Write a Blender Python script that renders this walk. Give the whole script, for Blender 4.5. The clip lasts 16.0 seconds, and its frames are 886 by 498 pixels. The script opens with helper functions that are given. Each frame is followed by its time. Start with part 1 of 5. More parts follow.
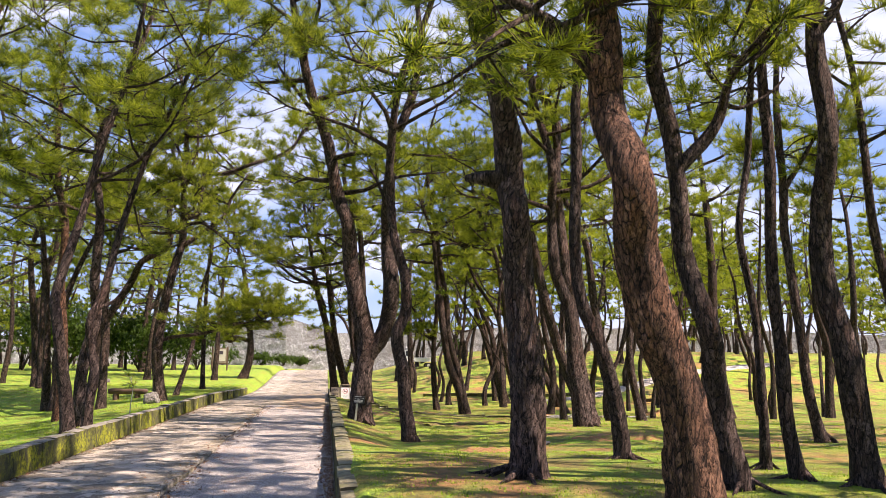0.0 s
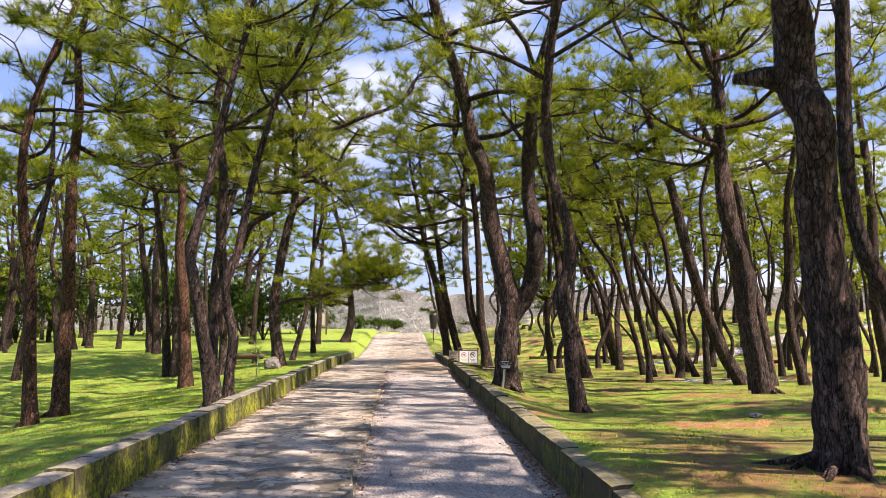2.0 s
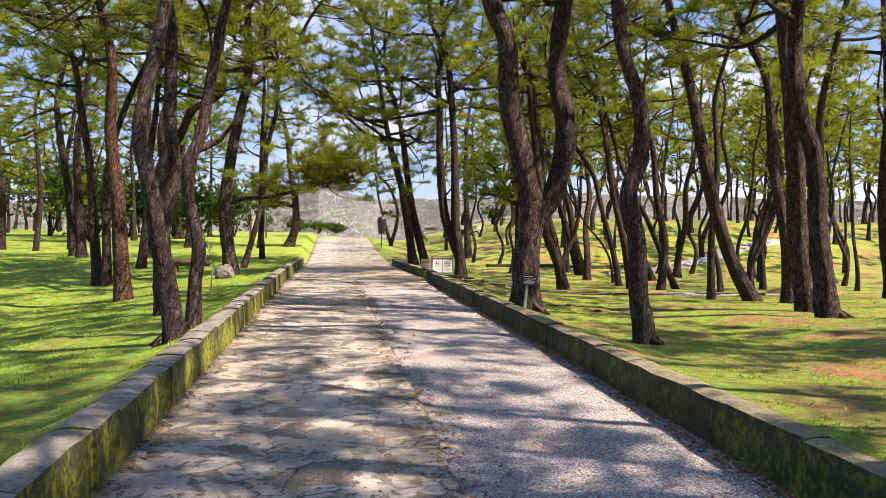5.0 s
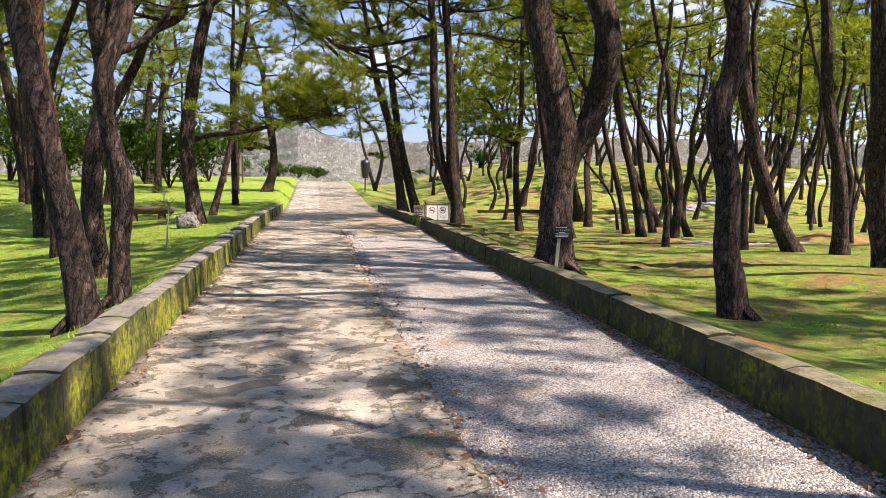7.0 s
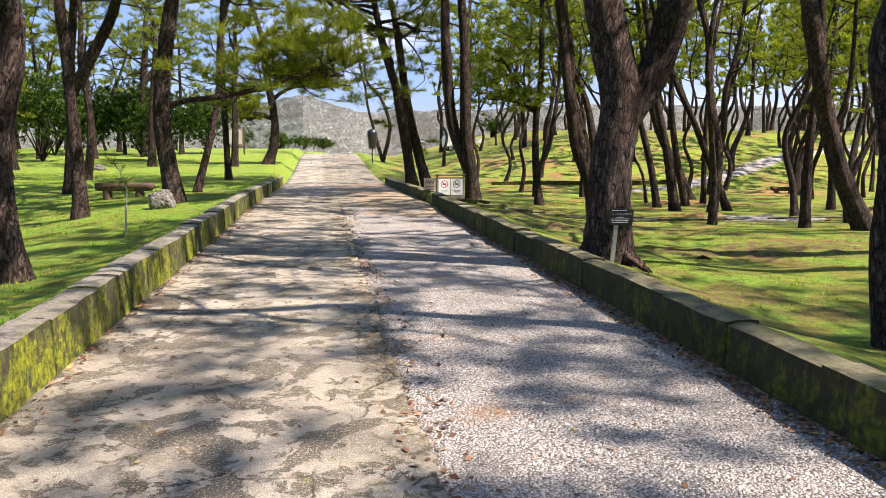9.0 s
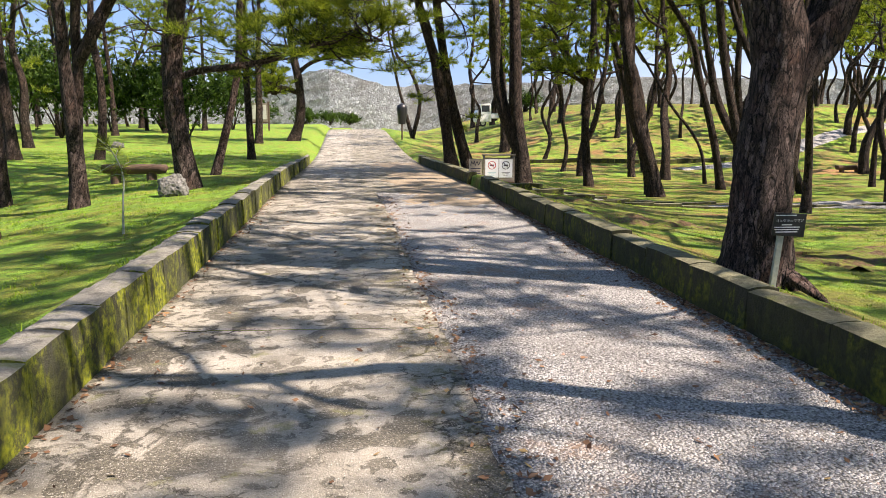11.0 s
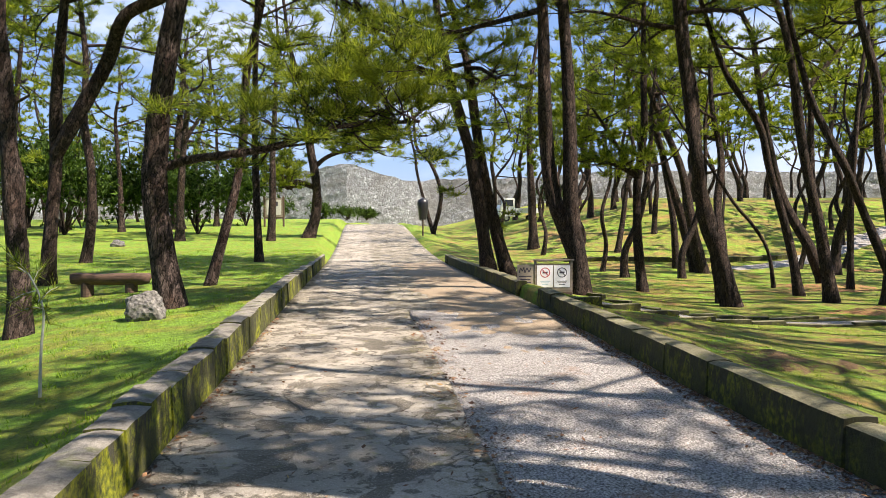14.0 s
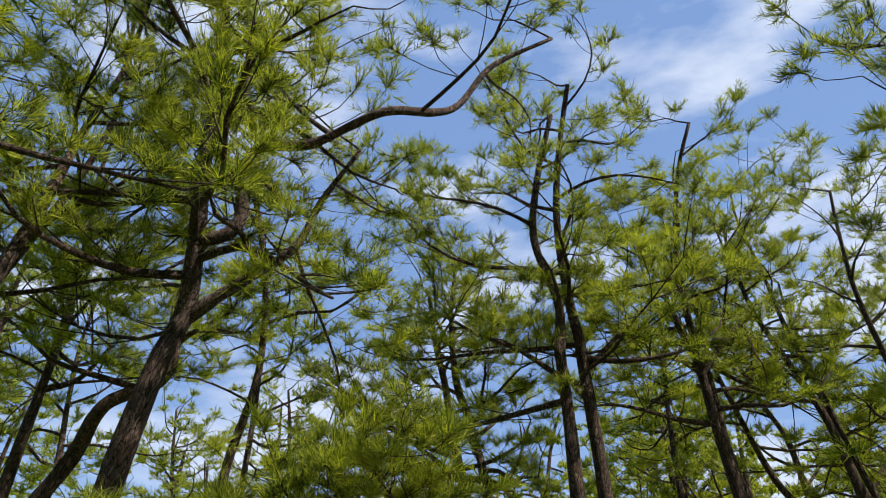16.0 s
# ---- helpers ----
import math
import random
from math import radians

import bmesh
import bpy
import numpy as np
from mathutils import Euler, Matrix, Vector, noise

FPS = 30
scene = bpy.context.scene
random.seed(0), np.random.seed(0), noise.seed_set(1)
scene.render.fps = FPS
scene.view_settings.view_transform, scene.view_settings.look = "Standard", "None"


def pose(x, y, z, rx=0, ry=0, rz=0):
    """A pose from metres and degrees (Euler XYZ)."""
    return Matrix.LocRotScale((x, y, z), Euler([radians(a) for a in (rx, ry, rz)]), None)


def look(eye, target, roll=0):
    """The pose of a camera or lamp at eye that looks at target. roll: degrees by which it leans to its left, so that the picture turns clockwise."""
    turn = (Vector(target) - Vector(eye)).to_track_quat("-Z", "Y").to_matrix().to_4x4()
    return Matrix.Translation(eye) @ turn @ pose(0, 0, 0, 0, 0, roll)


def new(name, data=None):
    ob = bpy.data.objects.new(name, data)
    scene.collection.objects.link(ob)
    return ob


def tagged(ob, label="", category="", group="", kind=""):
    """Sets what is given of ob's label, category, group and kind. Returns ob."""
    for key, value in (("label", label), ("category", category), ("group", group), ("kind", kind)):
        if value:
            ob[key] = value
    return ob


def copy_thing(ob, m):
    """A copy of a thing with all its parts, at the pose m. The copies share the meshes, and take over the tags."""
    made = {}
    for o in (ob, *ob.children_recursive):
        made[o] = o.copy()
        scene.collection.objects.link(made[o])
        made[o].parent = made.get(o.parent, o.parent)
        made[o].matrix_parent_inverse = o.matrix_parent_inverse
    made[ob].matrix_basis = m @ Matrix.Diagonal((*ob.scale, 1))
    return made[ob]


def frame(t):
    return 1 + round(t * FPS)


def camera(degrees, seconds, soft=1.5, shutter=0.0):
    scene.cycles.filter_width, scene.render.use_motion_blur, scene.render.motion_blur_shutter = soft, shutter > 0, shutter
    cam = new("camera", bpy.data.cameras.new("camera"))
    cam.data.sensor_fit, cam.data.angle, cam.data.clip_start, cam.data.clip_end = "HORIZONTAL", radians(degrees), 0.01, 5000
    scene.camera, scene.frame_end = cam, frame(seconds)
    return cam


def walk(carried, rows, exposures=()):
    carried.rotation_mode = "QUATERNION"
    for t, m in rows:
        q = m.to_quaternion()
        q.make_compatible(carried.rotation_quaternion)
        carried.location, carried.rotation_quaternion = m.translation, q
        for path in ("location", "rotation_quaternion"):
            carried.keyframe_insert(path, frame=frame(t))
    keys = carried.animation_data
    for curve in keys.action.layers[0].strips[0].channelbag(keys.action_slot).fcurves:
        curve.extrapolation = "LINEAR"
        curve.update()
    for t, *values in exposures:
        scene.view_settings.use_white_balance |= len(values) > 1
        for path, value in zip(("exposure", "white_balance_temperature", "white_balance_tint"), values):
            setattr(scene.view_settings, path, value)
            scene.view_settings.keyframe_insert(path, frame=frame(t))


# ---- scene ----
cam = camera(61.3, 16.0, soft=0.5)
PATH = [
    (0, (2.43, 0.327, 1.43), (2.643, 2.291, 1.737), 0.4),
    (0.5, (2.141, 0.876, 1.434), (2.243, 2.851, 1.729), -0.2),
    (1, (1.819, 1.355, 1.44), (1.86, 3.335, 1.718), -0.3),
    (1.5, (1.42, 1.771, 1.425), (1.432, 3.756, 1.674), -0.3),
    (2, (1.082, 2.197, 1.409), (1.084, 4.186, 1.618), -0.2),
    (2.5, (0.707, 2.64, 1.386), (0.712, 4.634, 1.542), -0.1),
    (3, (0.39, 3.072, 1.456), (0.413, 5.07, 1.558), 0.0),
    (3.5, (0.142, 3.567, 1.441), (0.197, 5.566, 1.497), 0.2),
    (4, (-0.079, 4.119, 1.47), (0.02, 6.116, 1.492), 0.3),
    (4.2, (-0.124, 4.338, 1.458), (-0.005, 6.335, 1.467), 0.4),
    (6.3, (-0.465, 7.108, 1.416), (-0.227, 9.089, 1.279), 0.8),
    (6.5, (-0.463, 7.384, 1.391), (-0.224, 9.364, 1.238), 0.8),
    (7, (-0.44, 8.042, 1.357), (-0.204, 10.019, 1.168), 0.6),
    (7.5, (-0.394, 8.64, 1.393), (-0.162, 10.615, 1.177), 0.5),
    (8, (-0.308, 9.261, 1.368), (-0.082, 11.234, 1.132), 0.5),
    (8.5, (-0.297, 9.87, 1.382), (-0.078, 11.842, 1.13), 0.4),
    (9, (-0.265, 10.491, 1.338), (-0.056, 12.463, 1.071), 0.1),
    (9.2, (-0.278, 10.713, 1.312), (-0.078, 12.684, 1.04), -0.0),
    (11.3, (-0.609, 13.063, 1.378), (-0.472, 15.029, 1.042), -0.1),
    (11.5, (-0.635, 13.284, 1.346), (-0.502, 15.251, 1.009), -0.2),
    (12, (-0.702, 13.835, 1.405), (-0.579, 15.802, 1.068), -0.2),
    (12.5, (-0.713, 14.41, 1.393), (-0.594, 16.379, 1.061), -0.2),
    (13, (-0.786, 15.0, 1.366), (-0.671, 16.973, 1.063), -0.2),
    (13.5, (-0.807, 15.507, 1.417), (-0.696, 17.49, 1.176), -0.1),
    (14, (-0.89, 15.943, 1.482), (-0.783, 17.938, 1.396), -0.1),
    (14.5, (-1.004, 16.282, 1.562), (-0.902, 18.272, 1.73), 0.1),
    (15, (-0.93, 16.735, 1.55), (-0.836, 18.681, 2.004), 0.2),
    (15.5, (-0.919, 17.316, 1.503), (-0.836, 19.169, 2.251), 0.2),
    (16, (-0.92, 17.96, 1.51), (-0.84, 19.711, 2.473), 0.1),
]
walk(cam, [(t, look(eye, target, roll)) for t, eye, target, roll in PATH], exposures=[(0, 1.3, 7650, 29), (4, 1.3, 7650, 27), (8, 1.18, 7350, 22), (12, 1.15, 7050, 18), (14.5, 1.15, 7250, 17), (16, 0.98, 7500, 15)])

# ---- sky and sun ----
SUN_FROM = Vector((0.80, -0.36, 1.15)).normalized()
world = bpy.data.worlds.new("sky")
scene.world = world
world.use_nodes = True
wn, wl = world.node_tree.nodes, world.node_tree.links
wn.clear()
sky = wn.new("ShaderNodeTexSky")
sky.sky_type = "NISHITA"
sky.sun_disc = False
sky.sun_elevation = math.asin(SUN_FROM.z)
sky.sun_rotation = math.atan2(SUN_FROM.x, SUN_FROM.y)
sky.altitude = 50
sky.dust_density = 0.2
sky.ozone_density = 3.0
cloud_at = wn.new("ShaderNodeTexCoord")
cloud_map = wn.new("ShaderNodeMapping")
cloud_map.inputs["Scale"].default_value = (2.2, 2.2, 6.0)
cloud = wn.new("ShaderNodeTexNoise")
cloud.inputs["Scale"].default_value = 1.6
cloud.inputs["Detail"].default_value = 6
cloud_ramp = wn.new("ShaderNodeValToRGB")
cloud_ramp.color_ramp.elements[0].position = 0.50
cloud_ramp.color_ramp.elements[1].position = 0.66
cloud_ramp.color_ramp.elements[0].color = (0.0, 0.0, 0.0, 1)
cloud_ramp.color_ramp.elements[1].color = (0.85, 0.85, 0.85, 1)
cloud_mix = wn.new("ShaderNodeMixRGB")
cloud_mix.inputs[2].default_value = (7.6, 9.4, 12.2, 1)
sky_out = wn.new("ShaderNodeBackground")
sky_out.inputs["Strength"].default_value = 0.05
world_out = wn.new("ShaderNodeOutputWorld")
wl.new(cloud_at.outputs["Generated"], cloud_map.inputs[0])
wl.new(cloud_map.outputs[0], cloud.inputs[0])
wl.new(cloud.outputs[0], cloud_ramp.inputs[0])
wl.new(cloud_ramp.outputs[0], cloud_mix.inputs[0])
blue_mix = wn.new("ShaderNodeMixRGB")
blue_mix.inputs[0].default_value = 0.38
blue_mix.inputs[2].default_value = (3.5, 7.3, 15.8, 1)
wl.new(sky.outputs[0], blue_mix.inputs[1])
wl.new(blue_mix.outputs[0], cloud_mix.inputs[1])
wl.new(cloud_mix.outputs[0], sky_out.inputs[0])
wl.new(sky_out.outputs[0], world_out.inputs[0])

sun_data = bpy.data.lights.new("sun", "SUN")
sun_data.energy = 5.0
sun_data.angle = radians(0.53)
sun_data.color = (1.0, 0.94, 0.83)
sun = new("sun", sun_data)
sun.matrix_world = look(SUN_FROM * 60, (0, 0, 0))


# ---- material helpers ----
class Mat:
    """A small builder for node materials in object or world coordinates."""

    def __init__(self, name, rough=0.8, metal=0.0, coords="Object"):
        self.m = bpy.data.materials.new(name)
        self.m.use_nodes = True
        self.n, self.l = self.m.node_tree.nodes, self.m.node_tree.links
        self.b = self.n["Principled BSDF"]
        self.b.inputs["Roughness"].default_value = rough
        self.b.inputs["Metallic"].default_value = metal
        if coords == "World":
            self.co = self.n.new("ShaderNodeNewGeometry").outputs["Position"]
        else:
            self.co = self.n.new("ShaderNodeTexCoord").outputs["Object"]

    def put(self, value, socket):
        if hasattr(value, "is_linked"):
            self.l.new(value, socket)
        else:
            socket.default_value = value

    def mapped(self, scale=(1, 1, 1), shift=None):
        q = self.n.new("ShaderNodeMapping")
        self.l.new(self.co, q.inputs[0])
        q.inputs["Scale"].default_value = scale
        if shift is not None:
            self.l.new(shift, q.inputs["Location"])
        return q.outputs[0]

    def noise(self, scale, detail=4, rough=0.55, at=None, distort=0.0):
        q = self.n.new("ShaderNodeTexNoise")
        q.inputs["Scale"].default_value = scale
        q.inputs["Detail"].default_value = detail
        q.inputs["Roughness"].default_value = rough
        q.inputs["Distortion"].default_value = distort
        self.l.new(at or self.co, q.inputs["Vector"])
        return q.outputs[0]

    def cells(self, scale, feature="F1", at=None, out="Distance"):
        q = self.n.new("ShaderNodeTexVoronoi")
        q.feature = feature
        q.inputs["Scale"].default_value = scale
        self.l.new(at or self.co, q.inputs["Vector"])
        return q.outputs[out]

    def ramp(self, value, *stops):
        q = self.n.new("ShaderNodeValToRGB")
        e = q.color_ramp.elements
        while len(e) < len(stops):
            e.new(0.5)
        for k, (pos, col) in zip(e, stops):
            k.position = pos
            k.color = (col, col, col, 1) if isinstance(col, (int, float)) else (*col, 1)
        self.l.new(value, q.inputs[0])
        return q.outputs[0]

    def mix(self, fac, a, b, mode="MIX"):
        q = self.n.new("ShaderNodeMixRGB")
        q.blend_type = mode
        for value, socket in ((fac, q.inputs[0]), (a, q.inputs[1]), (b, q.inputs[2])):
            if isinstance(value, tuple):
                value = (*value[:3], 1)
            self.put(value, socket)
        return q.outputs[0]

    def math(self, op, a, b=0.5):
        q = self.n.new("ShaderNodeMath")
        q.operation = op
        self.put(a, q.inputs[0])
        self.put(b, q.inputs[1])
        return q.outputs[0]

    def color(self, value):
        if isinstance(value, tuple):
            value = (*value[:3], 1)
        self.put(value, self.b.inputs["Base Color"])

    def bump(self, height, strength=0.5, distance=0.02):
        q = self.n.new("ShaderNodeBump")
        q.inputs["Strength"].default_value = strength
        q.inputs["Distance"].default_value = distance
        self.l.new(height, q.inputs["Height"])
        self.l.new(q.outputs[0], self.b.inputs["Normal"])

    def rand(self, island=False):
        if island:
            return self.n.new("ShaderNodeNewGeometry").outputs["Random Per Island"]
        return self.n.new("ShaderNodeObjectInfo").outputs["Random"]

    def axis(self, which, of="Normal"):
        s = self.n.new("ShaderNodeSeparateXYZ")
        if of == "Normal":
            self.l.new(self.n.new("ShaderNodeNewGeometry").outputs["Normal"], s.inputs[0])
        else:
            self.l.new(self.co, s.inputs[0])
        return s.outputs[which]


def bark_material(name, dark, light, red, redness=0.6):
    m = Mat(name, rough=0.9)
    m.b.inputs["Specular IOR Level"].default_value = 0.25
    shift = m.rand()
    at = m.mapped((1, 1, 0.35))
    bent = m.mix(0.19, at, m.noise(11, 7, 0.78, at=at))
    plates = m.cells(26, "DISTANCE_TO_EDGE", at=bent)
    tone = m.cells(26, "F1", at=bent, out="Color")
    chips = m.cells(74, "DISTANCE_TO_EDGE", at=bent)
    small = m.noise(85, 7, 0.8, at=at)
    rough = m.noise(17, 7, 0.75, at=at)
    broad = m.noise(1.3, 4)
    col = m.mix(m.ramp(rough, (0.30, 0.0), (0.68, 1.0)), tuple(c * 2.2 for c in dark), light)
    col = m.mix(m.ramp(broad, (0.40, 0.0), (0.66, redness)), col, red)
    col = m.mix(m.ramp(tone, (0.35, 0.0), (0.85, 0.75)), col, tuple(c * 2.3 for c in light))
    col = m.mix(m.ramp(m.noise(2.3, 5, 0.7), (0.55, 0.0), (0.70, 0.5)), col, tuple(c * 2.3 for c in light))
    col = m.mix(m.ramp(small, (0.38, 0.75), (0.56, 0.0)), col, dark)
    crack = m.math("ADD", plates, m.math("MULTIPLY", m.math("SUBTRACT", m.noise(14, 7, 0.8, at=at), 0.1), 0.36))
    col = m.mix(m.ramp(crack, (0.175, 1.0), (0.245, 0.0)), col, tuple(c * 0.4 for c in dark))
    col = m.mix(m.ramp(chips, (0.0, 0.7), (0.10, 0.0)), col, tuple(c * 0.6 for c in dark))
    col = m.mix(m.math("MULTIPLY", shift, 0.35), col, tuple(c * 1.6 for c in dark))
    m.color(col)
    m.bump(m.mix(0.42, m.ramp(crack, (0.14, 0.0), (0.34, 1.0)), m.mix(0.5, small, rough)), 1.0, 0.07)
    return m.m


BARK = bark_material("pine_bark", (0.012, 0.0085, 0.0078), (0.150, 0.112, 0.102), (0.235, 0.118, 0.084))
BARK_FAR = bark_material("pine_bark_grey", (0.011, 0.008, 0.007), (0.115, 0.084, 0.070), (0.19, 0.100, 0.068))
BARK_RED = bark_material("pine_bark_red", (0.016, 0.009, 0.007), (0.21, 0.115, 0.078), (0.36, 0.165, 0.090), 0.85)


def needle_material(name, deep, mid, bright, through_light):
    m = Mat(name, rough=0.55)
    r = m.rand(island=True)
    col = m.ramp(r, (0.0, deep), (0.45, mid), (1.0, bright))
    col = m.mix(m.ramp(m.noise(0.6, 3), (0.45, 0.0), (0.68, 0.5)), col, bright)
    m.color(col)
    m.b.inputs["Specular IOR Level"].default_value = 0.12
    t = m.n.new("ShaderNodeBsdfTranslucent")
    m.l.new(m.mix(1.0, col, (1.4, 1.45, 0.7), "MULTIPLY"), t.inputs[0])
    s = m.n.new("ShaderNodeMixShader")
    s.inputs[0].default_value = through_light
    m.l.new(m.b.outputs[0], s.inputs[1])
    m.l.new(t.outputs[0], s.inputs[2])
    m.l.new(s.outputs[0], m.n["Material Output"].inputs[0])
    return m.m


NEEDLES = needle_material("pine_needles", (0.008, 0.016, 0.004), (0.082, 0.128, 0.022), (0.37, 0.42, 0.054), 0.47)
SHRUB = needle_material("shrub_leaves", (0.008, 0.02, 0.004), (0.025, 0.055, 0.01), (0.10, 0.17, 0.03), 0.25)
GRASS = needle_material("grass_blades", (0.06, 0.14, 0.012), (0.16, 0.30, 0.022), (0.34, 0.46, 0.05), 0.3)


def lawn_material():
    m = Mat("lawn", rough=0.95, coords="World")
    fine = m.noise(48, 8, 0.75)
    mid = m.noise(1.7, 9, 0.66)
    big = m.noise(0.33, 4, 0.55)
    clump = m.noise(13, 7, 0.78)
    fine = m.mix(0.55, fine, clump)
    green = m.mix(m.ramp(fine, (0.36, 0.0), (0.62, 1.0)), (0.060, 0.16, 0.008), (0.31, 0.54, 0.040))
    moss = m.mix(m.ramp(fine, (0.33, 0.0), (0.66, 1.0)), (0.085, 0.125, 0.012), (0.44, 0.48, 0.050))
    litter = m.mix(m.ramp(fine, (0.3, 0.0), (0.7, 1.0)), (0.10, 0.065, 0.025), (0.34, 0.22, 0.09))
    earth = m.mix(fine, (0.28, 0.11, 0.045), (0.48, 0.24, 0.10))
    right = m.ramp(m.math("MULTIPLY", m.axis("X", "Position"), 0.2), (0.0, 0.0), (0.4, 1.0))
    col = m.mix(m.ramp(m.math("ADD", mid, m.math("MULTIPLY", right, 0.06)), (0.46, 0.0), (0.58, 1.0)), green, moss)
    spot = m.ramp(m.math("ADD", m.math("MULTIPLY", mid, 0.6), m.math("MULTIPLY", big, 0.45)), (0.50, 0.0), (0.61, 0.85))
    col = m.mix(m.math("MULTIPLY", spot, m.math("ADD", m.math("MULTIPLY", right, 0.75), 0.12)), col, litter)
    bare = m.ramp(m.noise(0.42, 6, 0.66, at=m.mapped((1, 1, 1))), (0.53, 0.0), (0.63, 0.85))
    col = m.mix(m.math("MULTIPLY", bare, right), col, earth)
    col = m.mix(m.ramp(m.noise(4.2, 8, 0.75), (0.40, 0.55), (0.56, 0.0)), col, (0.050, 0.080, 0.012))
    m.color(col)
    m.bump(m.mix(0.4, fine, m.noise(5, 6, 0.7)), 1.0, 0.16)
    return m.m


LAWN = lawn_material()


def concrete_lane_material():
    m = Mat("worn_concrete", rough=0.9, coords="World")
    fine = m.noise(60, 6, 0.7)
    grit = m.cells(120)
    blot = m.noise(2.1, 9, 0.63, distort=0.25)
    wide = m.noise(0.45, 4)
    warped = m.mix(0.28, m.co, m.noise(2.2, 9, 0.75))
    cracks = m.cells(1.15, "DISTANCE_TO_EDGE", at=warped)
    fine_cracks = m.cells(5.2, "DISTANCE_TO_EDGE", at=warped)
    col = m.mix(m.ramp(fine, (0.3, 0.0), (0.7, 1.0)), (0.33, 0.30, 0.25), (0.57, 0.52, 0.45))
    col = m.mix(m.ramp(wide, (0.4, 0.0), (0.62, 0.55)), col, (0.33, 0.295, 0.24))
    col = m.mix(m.ramp(m.noise(0.9, 5, 0.6), (0.46, 0.0), (0.70, 0.45)), col, (0.17, 0.16, 0.14))
    grimy = m.ramp(m.noise(0.5, 5, 0.6), (0.32, 0.6), (0.48, 1.0))
    col = m.mix(m.math("MULTIPLY", m.ramp(blot, (0.50, 0.0), (0.62, 0.55)), grimy), col, (0.135, 0.118, 0.09))
    peel = m.math("MAXIMUM", m.ramp(m.noise(2.7, 6, 0.50, distort=0.7), (0.535, 0.0), (0.562, 1.0)), m.ramp(m.noise(8.5, 6, 0.56, distort=0.5), (0.57, 0.0), (0.595, 0.95)))
    peel = m.math("MULTIPLY", peel, grimy)
    col = m.mix(m.ramp(m.noise(34, 8, 0.85), (0.50, 0.0), (0.58, 0.30)), col, (0.13, 0.115, 0.095))
    col = m.mix(m.math("MULTIPLY", peel, 0.88), col, m.mix(m.ramp(m.noise(70, 4, 0.8), (0.45, 0.0), (0.6, 1.0)), (0.050, 0.044, 0.032), (0.17, 0.15, 0.115)))
    ground_at = m.n.new("ShaderNodeSeparateXYZ")
    m.l.new(m.co, ground_at.inputs[0])
    off_seam = m.math("ADD", ground_at.outputs[0], m.math("MULTIPLY", ground_at.outputs[1], 0.055))
    off_seam = m.math("ADD", off_seam, m.math("MULTIPLY", m.noise(1.3, 5, 0.6), 0.9))
    by_seam = m.ramp(off_seam, (0.82, 0.0), (1.12, 1.0))
    col = m.mix(m.ramp(m.noise(95, 3, 0.6), (0.58, 0.0), (0.65, 0.7)), col, (0.56, 0.52, 0.455))
    col = m.mix(m.ramp(m.noise(3.2, 7, 0.7), (0.60, 0.0), (0.66, 0.5)), col, (0.24, 0.235, 0.07))
    seam = m.math("MULTIPLY", m.ramp(cracks, (0.002, 1.0), (0.007, 0.0)), m.ramp(m.noise(0.6, 3), (0.45, 0.0), (0.55, 1.0)))
    worn = m.math("MAXIMUM", m.ramp(m.noise(0.7, 3), (0.55, 0.0), (0.61, 1.0)), by_seam)
    small = m.math("MULTIPLY", m.ramp(fine_cracks, (0.010, 1.0), (0.038, 0.0)), m.math("MULTIPLY", worn, m.ramp(m.noise(3.7, 5, 0.7), (0.40, 0.0), (0.52, 0.95))))
    gap = m.math("MAXIMUM", m.math("MULTIPLY", seam, 0.8), small)
    col = m.mix(gap, col, (0.035, 0.032, 0.022))
    col = m.mix(m.math("MULTIPLY", by_seam, m.ramp(m.noise(12, 7, 0.75), (0.50, 0.0), (0.60, 0.6))), col, (0.13, 0.115, 0.03))
    m.color(col)
    height = m.mix(0.28, m.mix(m.math("MAXIMUM", gap, m.math("MULTIPLY", peel, 0.8)), m.mix(0.4, fine, blot), (0.0, 0.0, 0.0)), grit)
    m.bump(height, 0.9, 0.03)
    return m.m


def gravel_material(name="gravel_bed"):
    m = Mat(name, rough=0.92, coords="World")
    warped = m.mix(0.03, m.co, m.noise(30, 2))
    tone = m.cells(72, "F1", at=warped, out="Color")
    dist = m.cells(72, "F1", at=warped)
    grit = m.cells(150, "F1", out="Color")
    grey = m.ramp(tone, (0.12, (0.23, 0.22, 0.212)), (0.45, (0.46, 0.442, 0.428)), (0.9, (0.80, 0.775, 0.755)))
    grey = m.mix(0.35, grey, m.ramp(grit, (0.1, (0.12, 0.11, 0.105)), (0.8, (0.74, 0.72, 0.70))))
    col = m.mix(m.ramp(dist, (0.42, 0.0), (0.85, 1.0)), grey, (0.08, 0.072, 0.064))
    col = m.mix(m.ramp(m.noise(0.8, 6, 0.7), (0.50, 0.0), (0.66, 0.45)), col, (0.20, 0.175, 0.155))
    rust = m.ramp(m.noise(1.1, 5, 0.65), (0.57, 0.0), (0.69, 0.65))
    col = m.mix(rust, col, (0.34, 0.20, 0.12))
    m.color(col)
    m.bump(m.mix(0.5, m.ramp(dist, (0.1, 1.0), (0.7, 0.0)), m.noise(38, 6, 0.8)), 1.0, 0.03)
    return m.m


